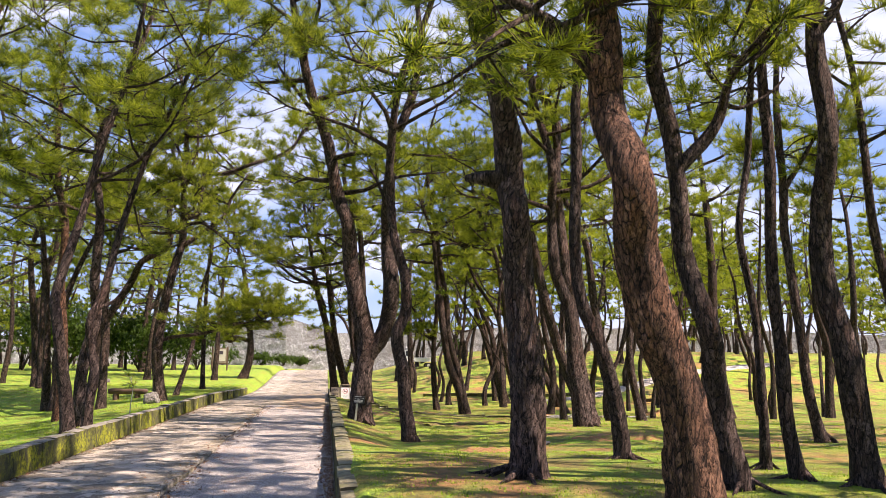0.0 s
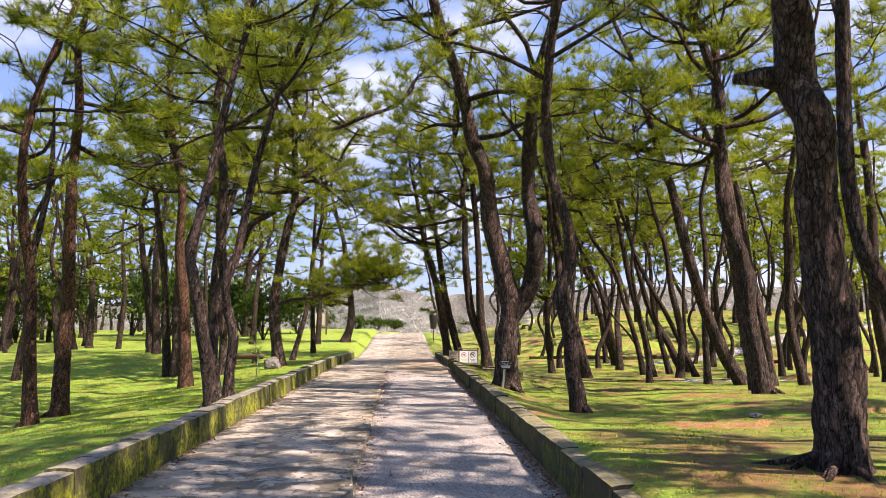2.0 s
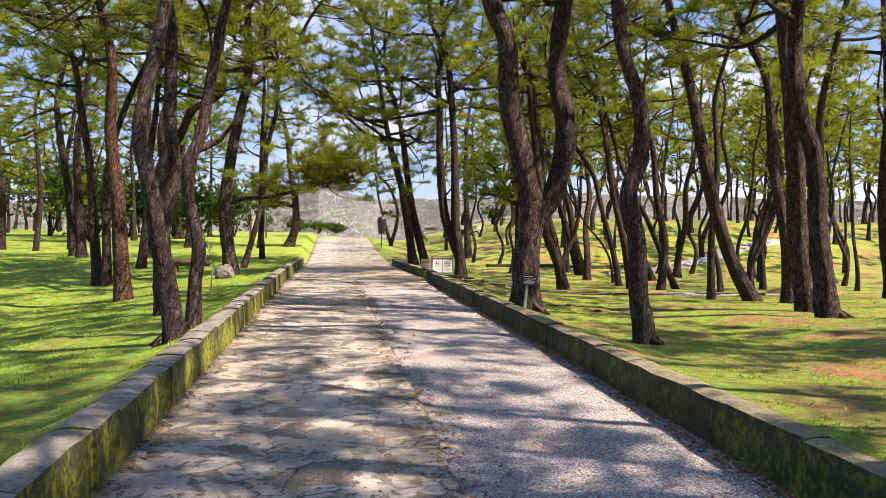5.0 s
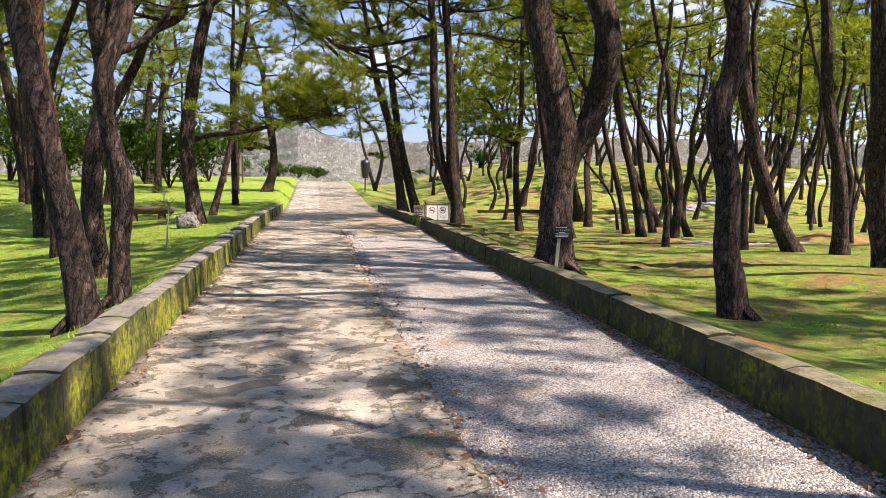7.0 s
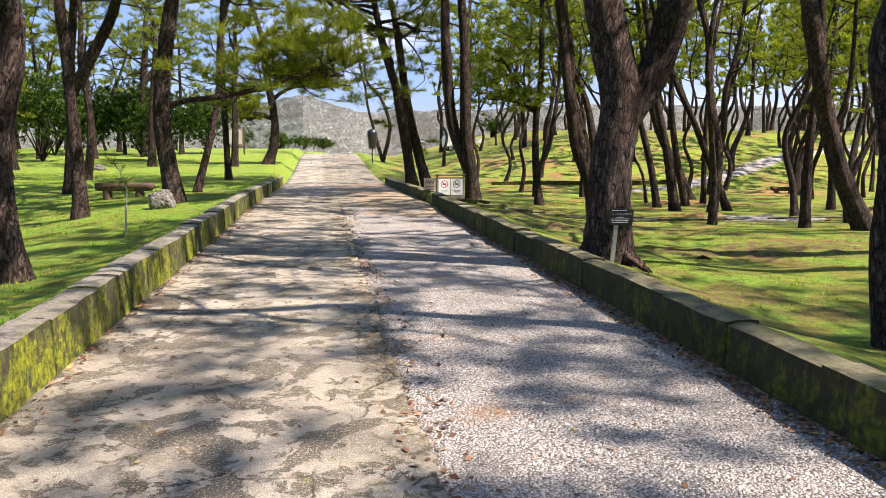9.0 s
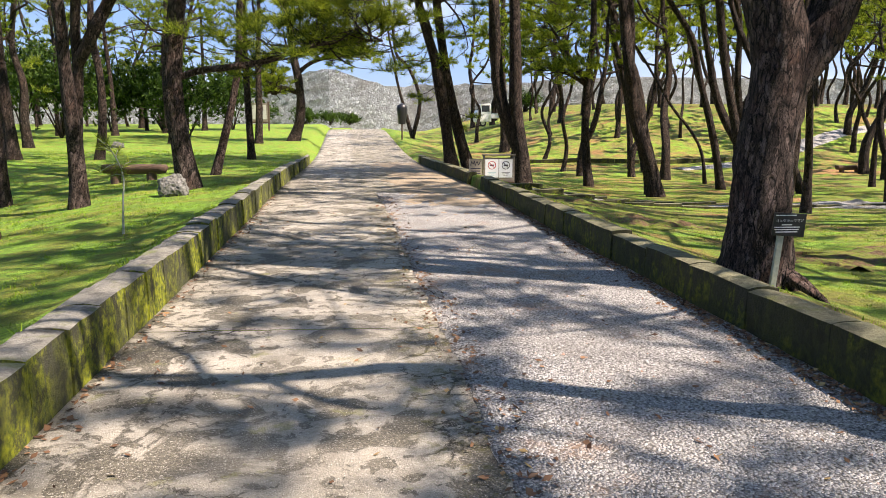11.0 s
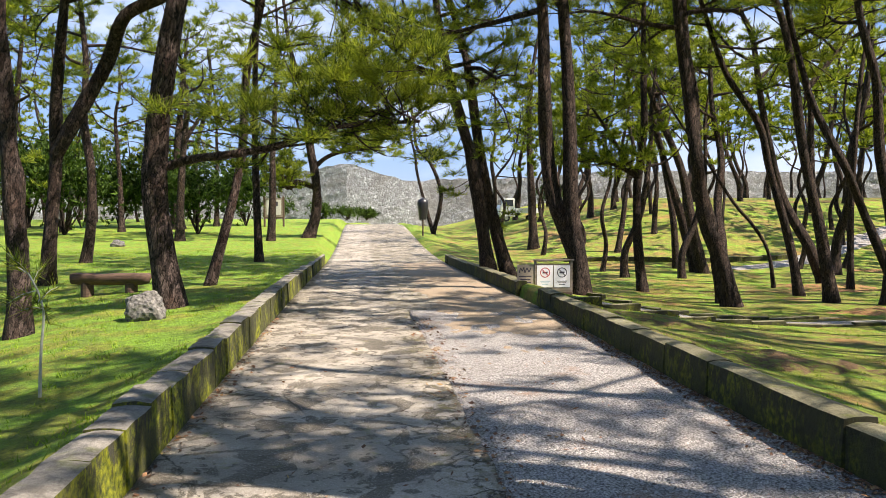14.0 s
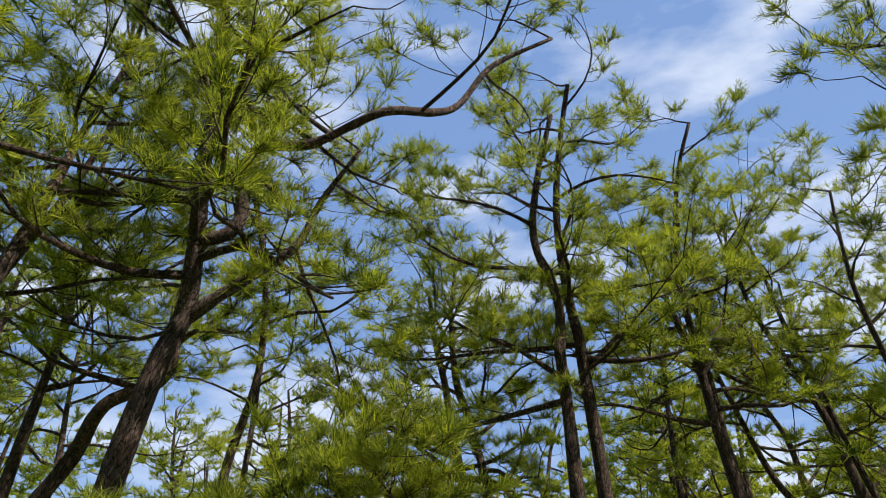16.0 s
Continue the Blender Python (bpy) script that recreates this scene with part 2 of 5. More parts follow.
def needle_litter_material():
    m = Mat("pine_litter", rough=0.95, coords="World")
    fine = m.noise(50, 5, 0.7, at=m.mapped((1, 0.35, 1)))
    m.color(m.ramp(fine, (0.3, (0.15, 0.105, 0.07)), (0.5, (0.28, 0.215, 0.145)), (0.7, (0.42, 0.36, 0.28))))
    m.bump(fine, 0.6, 0.015)
    return m.m


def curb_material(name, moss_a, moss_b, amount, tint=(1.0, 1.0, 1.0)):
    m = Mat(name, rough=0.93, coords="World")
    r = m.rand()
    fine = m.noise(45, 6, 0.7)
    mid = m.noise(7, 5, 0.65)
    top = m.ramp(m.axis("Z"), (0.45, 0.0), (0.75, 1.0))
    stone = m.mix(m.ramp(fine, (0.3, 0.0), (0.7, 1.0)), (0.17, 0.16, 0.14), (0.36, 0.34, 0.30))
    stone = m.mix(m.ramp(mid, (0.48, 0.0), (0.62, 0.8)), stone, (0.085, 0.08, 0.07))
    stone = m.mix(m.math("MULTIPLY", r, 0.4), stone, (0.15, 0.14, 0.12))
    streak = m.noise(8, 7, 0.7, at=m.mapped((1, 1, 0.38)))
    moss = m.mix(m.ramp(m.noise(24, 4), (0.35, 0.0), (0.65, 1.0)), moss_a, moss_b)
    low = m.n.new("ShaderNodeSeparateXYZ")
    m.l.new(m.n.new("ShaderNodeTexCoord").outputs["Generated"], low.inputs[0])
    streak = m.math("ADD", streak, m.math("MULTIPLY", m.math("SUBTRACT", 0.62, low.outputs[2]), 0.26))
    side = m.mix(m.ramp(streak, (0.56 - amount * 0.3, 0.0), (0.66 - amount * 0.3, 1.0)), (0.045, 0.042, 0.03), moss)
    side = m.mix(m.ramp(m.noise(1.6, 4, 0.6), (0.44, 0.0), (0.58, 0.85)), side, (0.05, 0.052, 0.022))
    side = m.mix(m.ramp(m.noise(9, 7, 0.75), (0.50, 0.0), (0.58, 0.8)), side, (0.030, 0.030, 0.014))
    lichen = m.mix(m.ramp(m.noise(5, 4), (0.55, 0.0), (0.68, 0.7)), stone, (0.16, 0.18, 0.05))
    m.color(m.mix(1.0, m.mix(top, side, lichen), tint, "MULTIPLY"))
    m.bump(m.mix(0.5, fine, mid), 1.0, 0.04)
    return m.m


def stone_wall_material():
    m = Mat("limestone_masonry", rough=0.95, coords="World")
    warped = m.mix(0.08, m.co, m.noise(1.3, 2))
    dist = m.cells(4.6, "DISTANCE_TO_EDGE", at=warped)
    tone = m.cells(4.6, "F1", at=warped, out="Color")
    col = m.ramp(tone, (0.1, (0.27, 0.285, 0.31)), (0.6, (0.42, 0.445, 0.48)), (0.95, (0.56, 0.59, 0.63)))
    col = m.mix(m.ramp(m.noise(7, 5, 0.7), (0.45, 0.0), (0.65, 0.8)), col, (0.16, 0.16, 0.155))
    col = m.mix(m.ramp(m.noise(0.25, 4), (0.5, 0.0), (0.66, 0.6)), col, (0.21, 0.195, 0.18))
    col = m.mix(m.ramp(m.noise(2.2, 7, 0.75), (0.46, 0.0), (0.6, 0.7)), col, (0.20, 0.205, 0.21))
    col = m.mix(m.ramp(dist, (0.0, 0.75), (0.10, 0.0)), col, (0.11, 0.11, 0.11))
    m.color(col)
    m.bump(m.ramp(dist, (0.0, 0.0), (0.14, 1.0)), 1.0, 0.15)
    return m.m


def plain(name, col, rough=0.6, metal=0.0, grain=30, vary=0.25):
    m = Mat(name, rough, metal)
    n = m.noise(grain, 5, 0.65)
    m.color(m.mix(m.ramp(n, (0.3, 0.0), (0.75, 1.0)), tuple(c * (1 - vary) for c in col), tuple(min(1, c * (1 + vary)) for c in col)))
    m.bump(n, 0.25, 0.004)
    return m.m


def wood_material(name, dark, light):
    m = Mat(name, rough=0.85)
    g = m.noise(14, 5, 0.65, at=m.mapped((0.25, 3, 3)))
    m.color(m.mix(m.ramp(g, (0.3, 0.0), (0.7, 1.0)), dark, light))
    m.bump(g, 0.6, 0.01)
    return m.m


CONCRETE = concrete_lane_material()
GRAVEL = gravel_material()
LITTER = needle_litter_material()
CURB_LEFT = curb_material("mossy_curb", (0.060, 0.085, 0.005), (0.33, 0.35, 0.012), 0.72)
# darker, tinted copy of the mossy curb: shade on its face is in the colours
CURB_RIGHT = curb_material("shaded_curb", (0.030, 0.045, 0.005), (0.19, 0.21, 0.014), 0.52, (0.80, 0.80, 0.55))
MASONRY = stone_wall_material()
WEATHERED = wood_material("weathered_wood", (0.13, 0.10, 0.08), (0.30, 0.25, 0.20))
DARK_WOOD = wood_material("dark_log", (0.045, 0.028, 0.02), (0.14, 0.085, 0.06))
PAPER = plain("laminated_paper", (0.78, 0.77, 0.80), 0.35, vary=0.03)
BLACK = plain("black_plate", (0.018, 0.018, 0.022), 0.35)
INK = plain("dark_ink", (0.05, 0.04, 0.06), 0.6)
RED_INK = plain("red_ink", (0.45, 0.06, 0.07), 0.6)
BLUE_INK = plain("pale_blue_print", (0.35, 0.52, 0.60), 0.6)
WHITE_INK = plain("white_print", (0.75, 0.75, 0.75), 0.6)
POST_GREY = plain("grey_green_post", (0.34, 0.36, 0.30), 0.7)
CAR_WHITE = plain("white_car_paint", (0.78, 0.78, 0.78), 0.25, vary=0.02)
RUBBER = plain("tyre_rubber", (0.02, 0.02, 0.02), 0.85)
CAR_GLASS = plain("dark_window_glass", (0.03, 0.035, 0.04), 0.08, vary=0.05)
STONE_PALE = plain("pitted_limestone", (0.155, 0.15, 0.142), 0.95, grain=26, vary=0.92)


# ---- mesh helpers ----
def mesh_of(name, verts, faces, material, smooth=False):
    me = bpy.data.meshes.new(name)
    me.from_pydata([tuple(v) for v in verts], [], [tuple(f) for f in faces])
    me.materials.append(material)
    if smooth:
        me.polygons.foreach_set("use_smooth", [True] * len(me.polygons))
    me.update()
    return me


def big_mesh(name, verts, tris, material):
    """A mesh of triangles from arrays."""
    me = bpy.data.meshes.new(name)
    n = len(tris)
    me.vertices.add(len(verts))
    me.vertices.foreach_set("co", np.asarray(verts, np.float32).ravel())
    me.loops.add(3 * n)
    me.loops.foreach_set("vertex_index", np.asarray(tris, np.int32).ravel())
    me.polygons.add(n)
    me.polygons.foreach_set("loop_start", np.arange(0, 3 * n, 3, dtype=np.int32))
    me.polygons.foreach_set("loop_total", np.full(n, 3, np.int32))
    me.materials.append(material)
    me.update(calc_edges=True)
    return me


def link_part(name, me, parent, label=""):
    ob = new(name, me)
    ob.parent = parent
    if label:
        tagged(ob, label)
    return ob


def part(name, bm, material, parent, label=""):
    me = bpy.data.meshes.new(name)
    bm.to_mesh(me)
    bm.free()
    me.materials.append(material)
    return link_part(name, me, parent, label)


def box_bm(size, at=(0, 0, 0), bevel=0.01, turn=None):
    bm = bmesh.new()
    bmesh.ops.create_cube(bm, size=1.0)
    bmesh.ops.scale(bm, vec=size, verts=bm.verts)
    if bevel:
        bmesh.ops.bevel(bm, geom=bm.edges[:], offset=bevel, segments=2, affect="EDGES", profile=0.6)
    if turn is not None:
        bmesh.ops.transform(bm, matrix=turn, verts=bm.verts)
    bmesh.ops.translate(bm, vec=at, verts=bm.verts)
    return bm


def smooth_step(a):
    a = min(1.0, max(0.0, a))
    return a * a * (3 - 2 * a)


# ---- the lie of the land ----
def edge_left(y):
    return -1.25 - 0.0565 * y


def edge_right(y):
    return 2.6 - 0.044 * y


def lane_seam(y):
    return 0.75 - 0.055 * y


def road_height(y):
    return -0.22 * smooth_step((y - 27) / 18) + 1.0 * smooth_step((y - 46) / 36)


def lawn_height(x, y):
    """The height of the lawn on either side of the road."""
    far = road_height(y)
    if x < (edge_left(y) + edge_right(y)) / 2:
        d = edge_left(y) - x
        fall = 0.26 * smooth_step((d - 0.1) / 0.9) * (1 - smooth_step((y - 19) / 12)) + 0.55 * smooth_step((d - 1) / 5) * (1 - smooth_step((y - 24) / 12))
        return 0.27 + far - fall + 0.22 * smooth_step((y - 27) / 18)
    d = x - edge_right(y)
    z = 0.2 - 0.8 * smooth_step((d - 0.5) / 5) * smooth_step((y - 12) / 22) + far + 0.6 * smooth_step((y - 43) / 20) * smooth_step((d - 1) / 8)
    z += 0.12 * (1 - smooth_step((y - 8) / 5)) - 0.22 * smooth_step((d - 0.2) / 1.0) * smooth_step((y - 10) / 5) * (1 - 0.9 * smooth_step((d - 2.5) / 2.5))
    return z + 2.3 * smooth_step((y - 47) / 18) * smooth_step((d - 4) / 14)


CURB_END = 44.0


def ground_height(x, y):
    """The lawn, with the bed of the road sunk into it."""
    z = lawn_height(x, y) + 0.035 * noise.noise((x * 0.8, y * 0.8, 0)) + 0.012 * noise.noise((x * 3, y * 3, 2))
    lo, hi = edge_left(y), edge_right(y)
    inside = min(x - lo, hi - x)
    bed = road_height(y) - 0.16
    if y < CURB_END:
        k = smooth_step((inside + 0.14) / 0.10)
    else:
        k = smooth_step((inside + 0.9) / 1.2)
    return z + (bed - z) * k


def build_ground():
    """One sheet: columns keep to the road's edges, so that the step lies under the curbs."""
    offs = [-1400, -700, -300, -150, -90, -70]
    offs += [-55 + 2.5 * i for i in range(11)] + [-27 + 1.0 * i for i in range(15)] + [-12 + 0.4 * i for i in range(28)]
    left = [o for o in offs if o < -0.95] + [-0.7, -0.45, -0.3, -0.2, -0.12, -0.08, -0.03, 0.15]
    rows_y = [-1400, -500, -150, -60, -30] + [-20 + 1.0 * i for i in range(20)] + [0.0 + 0.4 * i for i in range(125)]
    rows_y += [50 + 1.0 * i for i in range(40)] + [92, 96, 102, 112, 130, 170, 300, 700, 1600]
    verts, faces = [], []
    for y in rows_y:
        yy = min(max(y, -30), 100)
        lo, hi = edge_left(yy), edge_right(yy)
        xs = [lo + o for o in left] + [lo + (hi - lo) * k for k in (0.25, 0.5, 0.75)] + [hi - o for o in reversed(left)]
        verts += [(x, y, ground_height(x, yy)) for x in xs]
    n = 2 * len(left) + 3
    for i in range(len(rows_y) - 1):
        for j in range(n - 1):
            a = i * n + j
            faces.append((a, a + 1, a + 1 + n, a + n))
    ob = new("ground", mesh_of("ground", verts, faces, LAWN, True))
    tagged(ob, "mossy green lawn with needle litter and bare red earth under pines", "ground", kind="structure")


build_ground()


def strip(name, lo, hi, y0, y1, step, across, height, material, thick=0.12):
    """A road strip with a skirt, between two edge lines."""
    ys = np.linspace(y0, y1, int((y1 - y0) / step) + 1)
    verts, faces = [], []
    n = across + 3
    for y in ys:
        a, b = lo(y), hi(y)
        row = [(a, y, height(a, y) - thick)]
        row += [(a + (b - a) * k / across, y, height(a + (b - a) * k / across, y)) for k in range(across + 1)]
        row.append((b, y, height(b, y) - thick))
        verts += row
    for i in range(len(ys) - 1):
        for j in range(n - 1):
            q = i * n + j
            faces.append((q, q + 1, q + 1 + n, q + n))
    return new(name, mesh_of(name, verts, faces, material, True))


def seam_ragged(y):
    return lane_seam(y) + 0.05 * noise.noise((y * 1.1, 3.3, 0)) + 0.025 * noise.noise((y * 4.7, 1.3, 0)) + 0.012 * noise.noise((y * 13, 9, 0))


def concrete_height(x, y):
    return road_height(y) + 0.012 * noise.noise((x * 0.9, y * 0.9, 5)) + 0.004 * noise.noise((x * 5, y * 5, 1))


def gravel_height(x, y):
    return road_height(y) - 0.075 + 0.055 * smooth_step((y - 8) / 8) + 0.02 * smooth_step((y - 22.5) / 4) + 0.018 * noise.noise((x * 0.8, y * 0.8, 8)) + 0.008 * noise.noise((x * 6, y * 6, 4))


for name_of, y_from, y_to in (("road_concrete", -16, 17.66), ("road_concrete_upper", 17.675, 26.5)):
    lane = strip(name_of, edge_left, seam_ragged, y_from, y_to, 0.07, 26, concrete_height, CONCRETE)
    tagged(lane, "cracked stained grey concrete lane", "road", kind="structure")
bed = strip("road_gravel", lambda y: seam_ragged(y) - 0.02, edge_right, -16, 27.8, 0.09, 24, gravel_height, GRAVEL)
tagged(bed, "loose pale grey crushed gravel lane", "road", kind="structure")
upper = strip("road_upper", edge_left, edge_right, 26.4, 88, 0.25, 18, lambda x, y: concrete_height(x, y) - 0.006 - (0.09 * (1 - smooth_step((y - 26.4) / 1.6)) if x > lane_seam(y) - 0.1 else 0.0), CONCRETE)
tagged(upper, "worn concrete drive climbing towards the stone wall", "road", kind="structure")


def road_surface(x, y):
    """The height of whichever strip of the drive lies on top."""
    if x < seam_ragged(y):
        return concrete_height(x, y)
    top = concrete_height(x, y) - 0.006 - 0.09 * (1 - smooth_step((y - 26.4) / 1.6)) if y > 26.4 else -9
    return max(top, gravel_height(x, y) if y < 27.8 else -9)


def build_litter():
    """Fallen brown needles drifted over the drive beside the notice board."""
    verts, faces = [], []
    nx, ny = 60, 160
    for i in range(ny):
        y = 23.8 + 21 * i / (ny - 1)
        for j in range(nx):
            u = j / (nx - 1)
            lo = lane_seam(y) + 0.1 + 0.5 * noise.noise((y * 0.5, 7, 0))
            x = lo + (edge_right(y) - 0.02 - lo) * u
            rim = min(u / 0.3, (1 - u) / 0.05, i / 22, (ny - 1 - i) / 14, 1)
            rim += 0.8 * noise.noise((x * 2.2, y * 1.3, 0)) + 0.5 * noise.noise((x * 7, y * 4, 3)) - 0.45
            base = road_surface(x, y)
            verts.append((x, y, base - 0.03 + 0.042 * smooth_step(rim + 0.45)))
    for i in range(ny - 1):
        for j in range(nx - 1):
            a = i * nx + j
            faces.append((a, a + 1, a + 1 + nx, a + nx))
    ob = new("needle_litter", mesh_of("needle_litter", verts, faces, LITTER, True))
    tagged(ob, "drift of dry orange-brown pine needles lying on the drive", "litter", kind="stuff")


build_litter()


# ---- castle wall behind the drive ----
def build_castle_wall():
    """A curved battered wall of limestone rubble, with thickness and an uneven top."""
    line = [(-75, 86), (-45, 93), (-26, 96), (-14, 96), (-6.8, 94.5), (-2.4, 95.5), (0.5, 96.6), (3, 97.3), (11, 97), (24, 95), (45, 96), (80, 88)]
    tops = [4.2, 4.4, 4.8, 6.0, 7.1, 5.9, 5.3, 5.6, 5.7, 6.4, 6.4, 5.4]
    pts = []
    for k in range(len(line) - 1):
        (ax, ay), (bx, by) = line[k], line[k + 1]
        steps = max(2, int(math.hypot(bx - ax, by - ay) / 0.7))
        for s in range(steps):
            u = s / steps
            w = smooth_step(u)
            pts.append((ax + (bx - ax) * u, ay + (by - ay) * u, tops[k] + (tops[k + 1] - tops[k]) * w))
    verts, faces, levels = [], [], 16
    for x, y, top in pts:
        top += 0.22 * noise.noise((x * 0.9, y * 0.9, 0)) + 0.1 * noise.noise((x * 3, y * 3, 0))
        foot = lawn_height(x, min(y, 100)) - 0.4
        for k in range(levels + 1):
            z = foot + (top - foot) * k / levels
            lean = 0.16 * (z - foot)
            verts.append((x + 0.05 * noise.noise((x, y, z * 2)), y + lean + 0.16 * noise.noise((x * 1.7, z * 1.7, 3)), z))
        verts.append((x, y + 0.16 * (top - foot) + 1.6, top - 0.05))
        verts.append((x, y + 0.16 * (top - foot) + 2.6, foot))
    n = levels + 3
    for i in range(len(pts) - 1):
        for j in range(n - 1):
            a = i * n + j
            faces.append((a, a + n, a + n + 1, a + 1))
    ob = new("wall_castle", mesh_of("wall_castle", verts, faces, MASONRY))
    tagged(ob, "pale grey limestone rubble castle wall with uneven top", "wall", kind="structure")


build_castle_wall()


# ---- pines ----
def curve_points(ctrl, step):
    """Points along a smooth curve through the control points."""
    c = np.array(ctrl, float)
    c = np.vstack([2 * c[0] - c[1], c, 2 * c[-1] - c[-2]])
    out = []
    for i in range(1, len(c) - 2):
        p0, p1, p2, p3 = c[i - 1], c[i], c[i + 1], c[i + 2]
        n = max(2, int(np.linalg.norm(p2 - p1) / step))
        for s in range(n):
            u = s / n
            out.append(0.5 * (2 * p1 + (p2 - p0) * u + (2 * p0 - 5 * p1 + 4 * p2 - p3) * u * u + (3 * p1 - p0 - 3 * p2 + p3) * u ** 3))
    out.append(c[-2])
    return np.array(out)


def frames_along(pts):
    t = np.gradient(pts, axis=0)
    t /= np.linalg.norm(t, axis=1, keepdims=True) + 1e-9
    a = np.cross(t, np.array([[0.05, 1.0, 0.1]]))
    a /= np.linalg.norm(a, axis=1, keepdims=True) + 1e-9
    return t, a, np.cross(t, a)


def tube(pts, radii, sides, rough=0.0, rng=None):
    """Vertices and triangles of a tapering tube; rough adds plates and knots to its skin."""
    t, a, b = frames_along(pts)
    ang = np.linspace(0, 2 * np.pi, sides, endpoint=False)
    ring = np.cos(ang)[None, :, None] * a[:, None] + np.sin(ang)[None, :, None] * b[:, None]
    r = np.repeat(np.asarray(radii)[:, None], sides, 1)
    if rough:
        grain = rng.normal(0, 1, r.shape)
        ridge = np.repeat(rng.normal(0, 1, (len(pts) // 3 + 2, sides)), 3, 0)[: len(pts)]
        lump = np.interp(np.arange(len(pts)), np.arange(0, len(pts) + 8, 5), rng.normal(0, 1, len(range(0, len(pts) + 8, 5))))
        r = r * (1 + rough * (0.35 * grain + 0.75 * ridge) + 0.05 * lump[:, None])
    v = (pts[:, None] + ring * r[..., None]).reshape(-1, 3)
    i = np.arange(len(pts) - 1)[:, None] * sides
    j = np.arange(sides)[None]
    k = (j + 1) % sides
    q = np.stack([i + j, i + k, i + sides + k, i + sides + j], -1).reshape(-1, 4)
    tris = np.concatenate([q[:, [0, 1, 2]], q[:, [0, 2, 3]]])
    tip = len(v)
    v = np.vstack([v, pts[-1] + t[-1] * radii[-1] * 0.6])
    last = (len(pts) - 1) * sides
    cap = np.array([(last + s, last + (s + 1) % sides, tip) for s in range(sides)])
    return v, np.vstack([tris, cap])


class Soup:
    """Joins tubes and blades into one mesh."""

    def __init__(self):
        self.v, self.f, self.n = [], [], 0

    def add(self, v, f):
        self.v.append(v)
        self.f.append(np.asarray(f) + self.n)
        self.n += len(v)

    def mesh(self, name, material):
        return big_mesh(name, np.vstack(self.v), np.vstack(self.f), material)


def needles(tips, ways, rng, count, length, width):
    """Sprays of narrow blades round the last stretch of each twig."""
    n = len(tips)
    tips, ways = np.repeat(tips, count, 0), np.repeat(ways, count, 0)
    back = rng.uniform(0, 0.22, (n * count, 1))
    d = ways * rng.uniform(0.4, 0.8, (n * count, 1)) + rng.normal(0, 0.42, (n * count, 3)) + np.array([[0, 0, 0.32]])
    d /= np.linalg.norm(d, axis=1, keepdims=True) + 1e-9
    p = tips - ways * back
    side = np.cross(d, rng.normal(0, 1, (n * count, 3)))
    side /= np.linalg.norm(side, axis=1, keepdims=True) + 1e-9
    ln = length * rng.uniform(0.7, 1.25, (n * count, 1))
    w = width * rng.uniform(0.7, 1.3, (n * count, 1))
    v = np.stack([p - side * w * 0.5, p + side * w * 0.5, p + d * ln], 1).reshape(-1, 3)
    return v, np.arange(len(v)).reshape(-1, 3)


def unit(v):
    return v / (np.linalg.norm(v) + 1e-9)


def grow_spray(wood, tips, ways, start, way, length, radius, rng, fine):
    """One limb: an upswept curve with side branches, each ending in twigs."""
    ctrl = [start]
    p, d = np.array(start, float), unit(way)
    for k in range(4):
        d = unit(d + np.array([0, 0, 0.05]) + rng.normal(0, 0.27, 3))
        p = p + d * length / 4
        ctrl.append(p)
    pts = curve_points(ctrl, length / 7)
    wood.add(*tube(pts, np.linspace(radius, max(0.008, radius * 0.25), len(pts)), 5))
    n_sub = max(3, int(length * fine["subs"]))
    for u in np.linspace(0.28, 1.0, n_sub):
        k = min(len(pts) - 1, int(u * (len(pts) - 1)))
        along = unit(pts[min(k + 1, len(pts) - 1)] - pts[max(k - 1, 0)])
        out = unit(along * rng.uniform(0.4, 0.9) + rng.normal(0, 0.75, 3) * np.array([1, 1, 0.32]) + np.array([0, 0, 0.12]))
        ln = rng.uniform(0.5, 1.0) * (0.7 + 0.2 * length)
        mid = pts[k] + out * ln * 0.5 + rng.normal(0, 0.05, 3)
        end = pts[k] + out * ln + np.array([0, 0, 0.10 * ln])
        br = curve_points([pts[k], mid, end], ln / 2.2)
        if fine is FAR:
            wood.add(np.array([pts[k] - (0.014, 0.006, 0), pts[k] + (0.014, 0.006, 0), end]), np.array([(0, 1, 2)]))
        else:
            wood.add(*tube(br, np.linspace(max(0.008, radius * 0.28), 0.006, len(br)), 3))
        for _ in range(fine["twigs"]):
            q = br[-1] + (br[-2] - br[-1]) * rng.uniform(0, 0.8)
            tw = unit(out * 0.4 + rng.normal(0, 0.75, 3) * np.array([1, 1, 0.30]) + np.array([0, 0, 0.28]))
            tl = rng.uniform(0.12, 0.40)
            tip = q + tw * tl
            if fine["sticks"]:
                wood.add(np.array([q - (0.005, 0.003, 0), q + (0.005, 0.003, 0), tip]), np.array([(0, 1, 2)]))
            tips.append(tip)
            ways.append(tw)


NEAR = {"subs": 2.9, "twigs": 16, "sticks": True, "blades": 26, "length": 0.185, "width": 0.0098}
MID = {"subs": 2.5, "twigs": 13, "sticks": False, "blades": 15, "length": 0.21, "width": 0.020}
FAR = {"subs": 1.7, "twigs": 10, "sticks": False, "blades": 11, "length": 0.26, "width": 0.052}


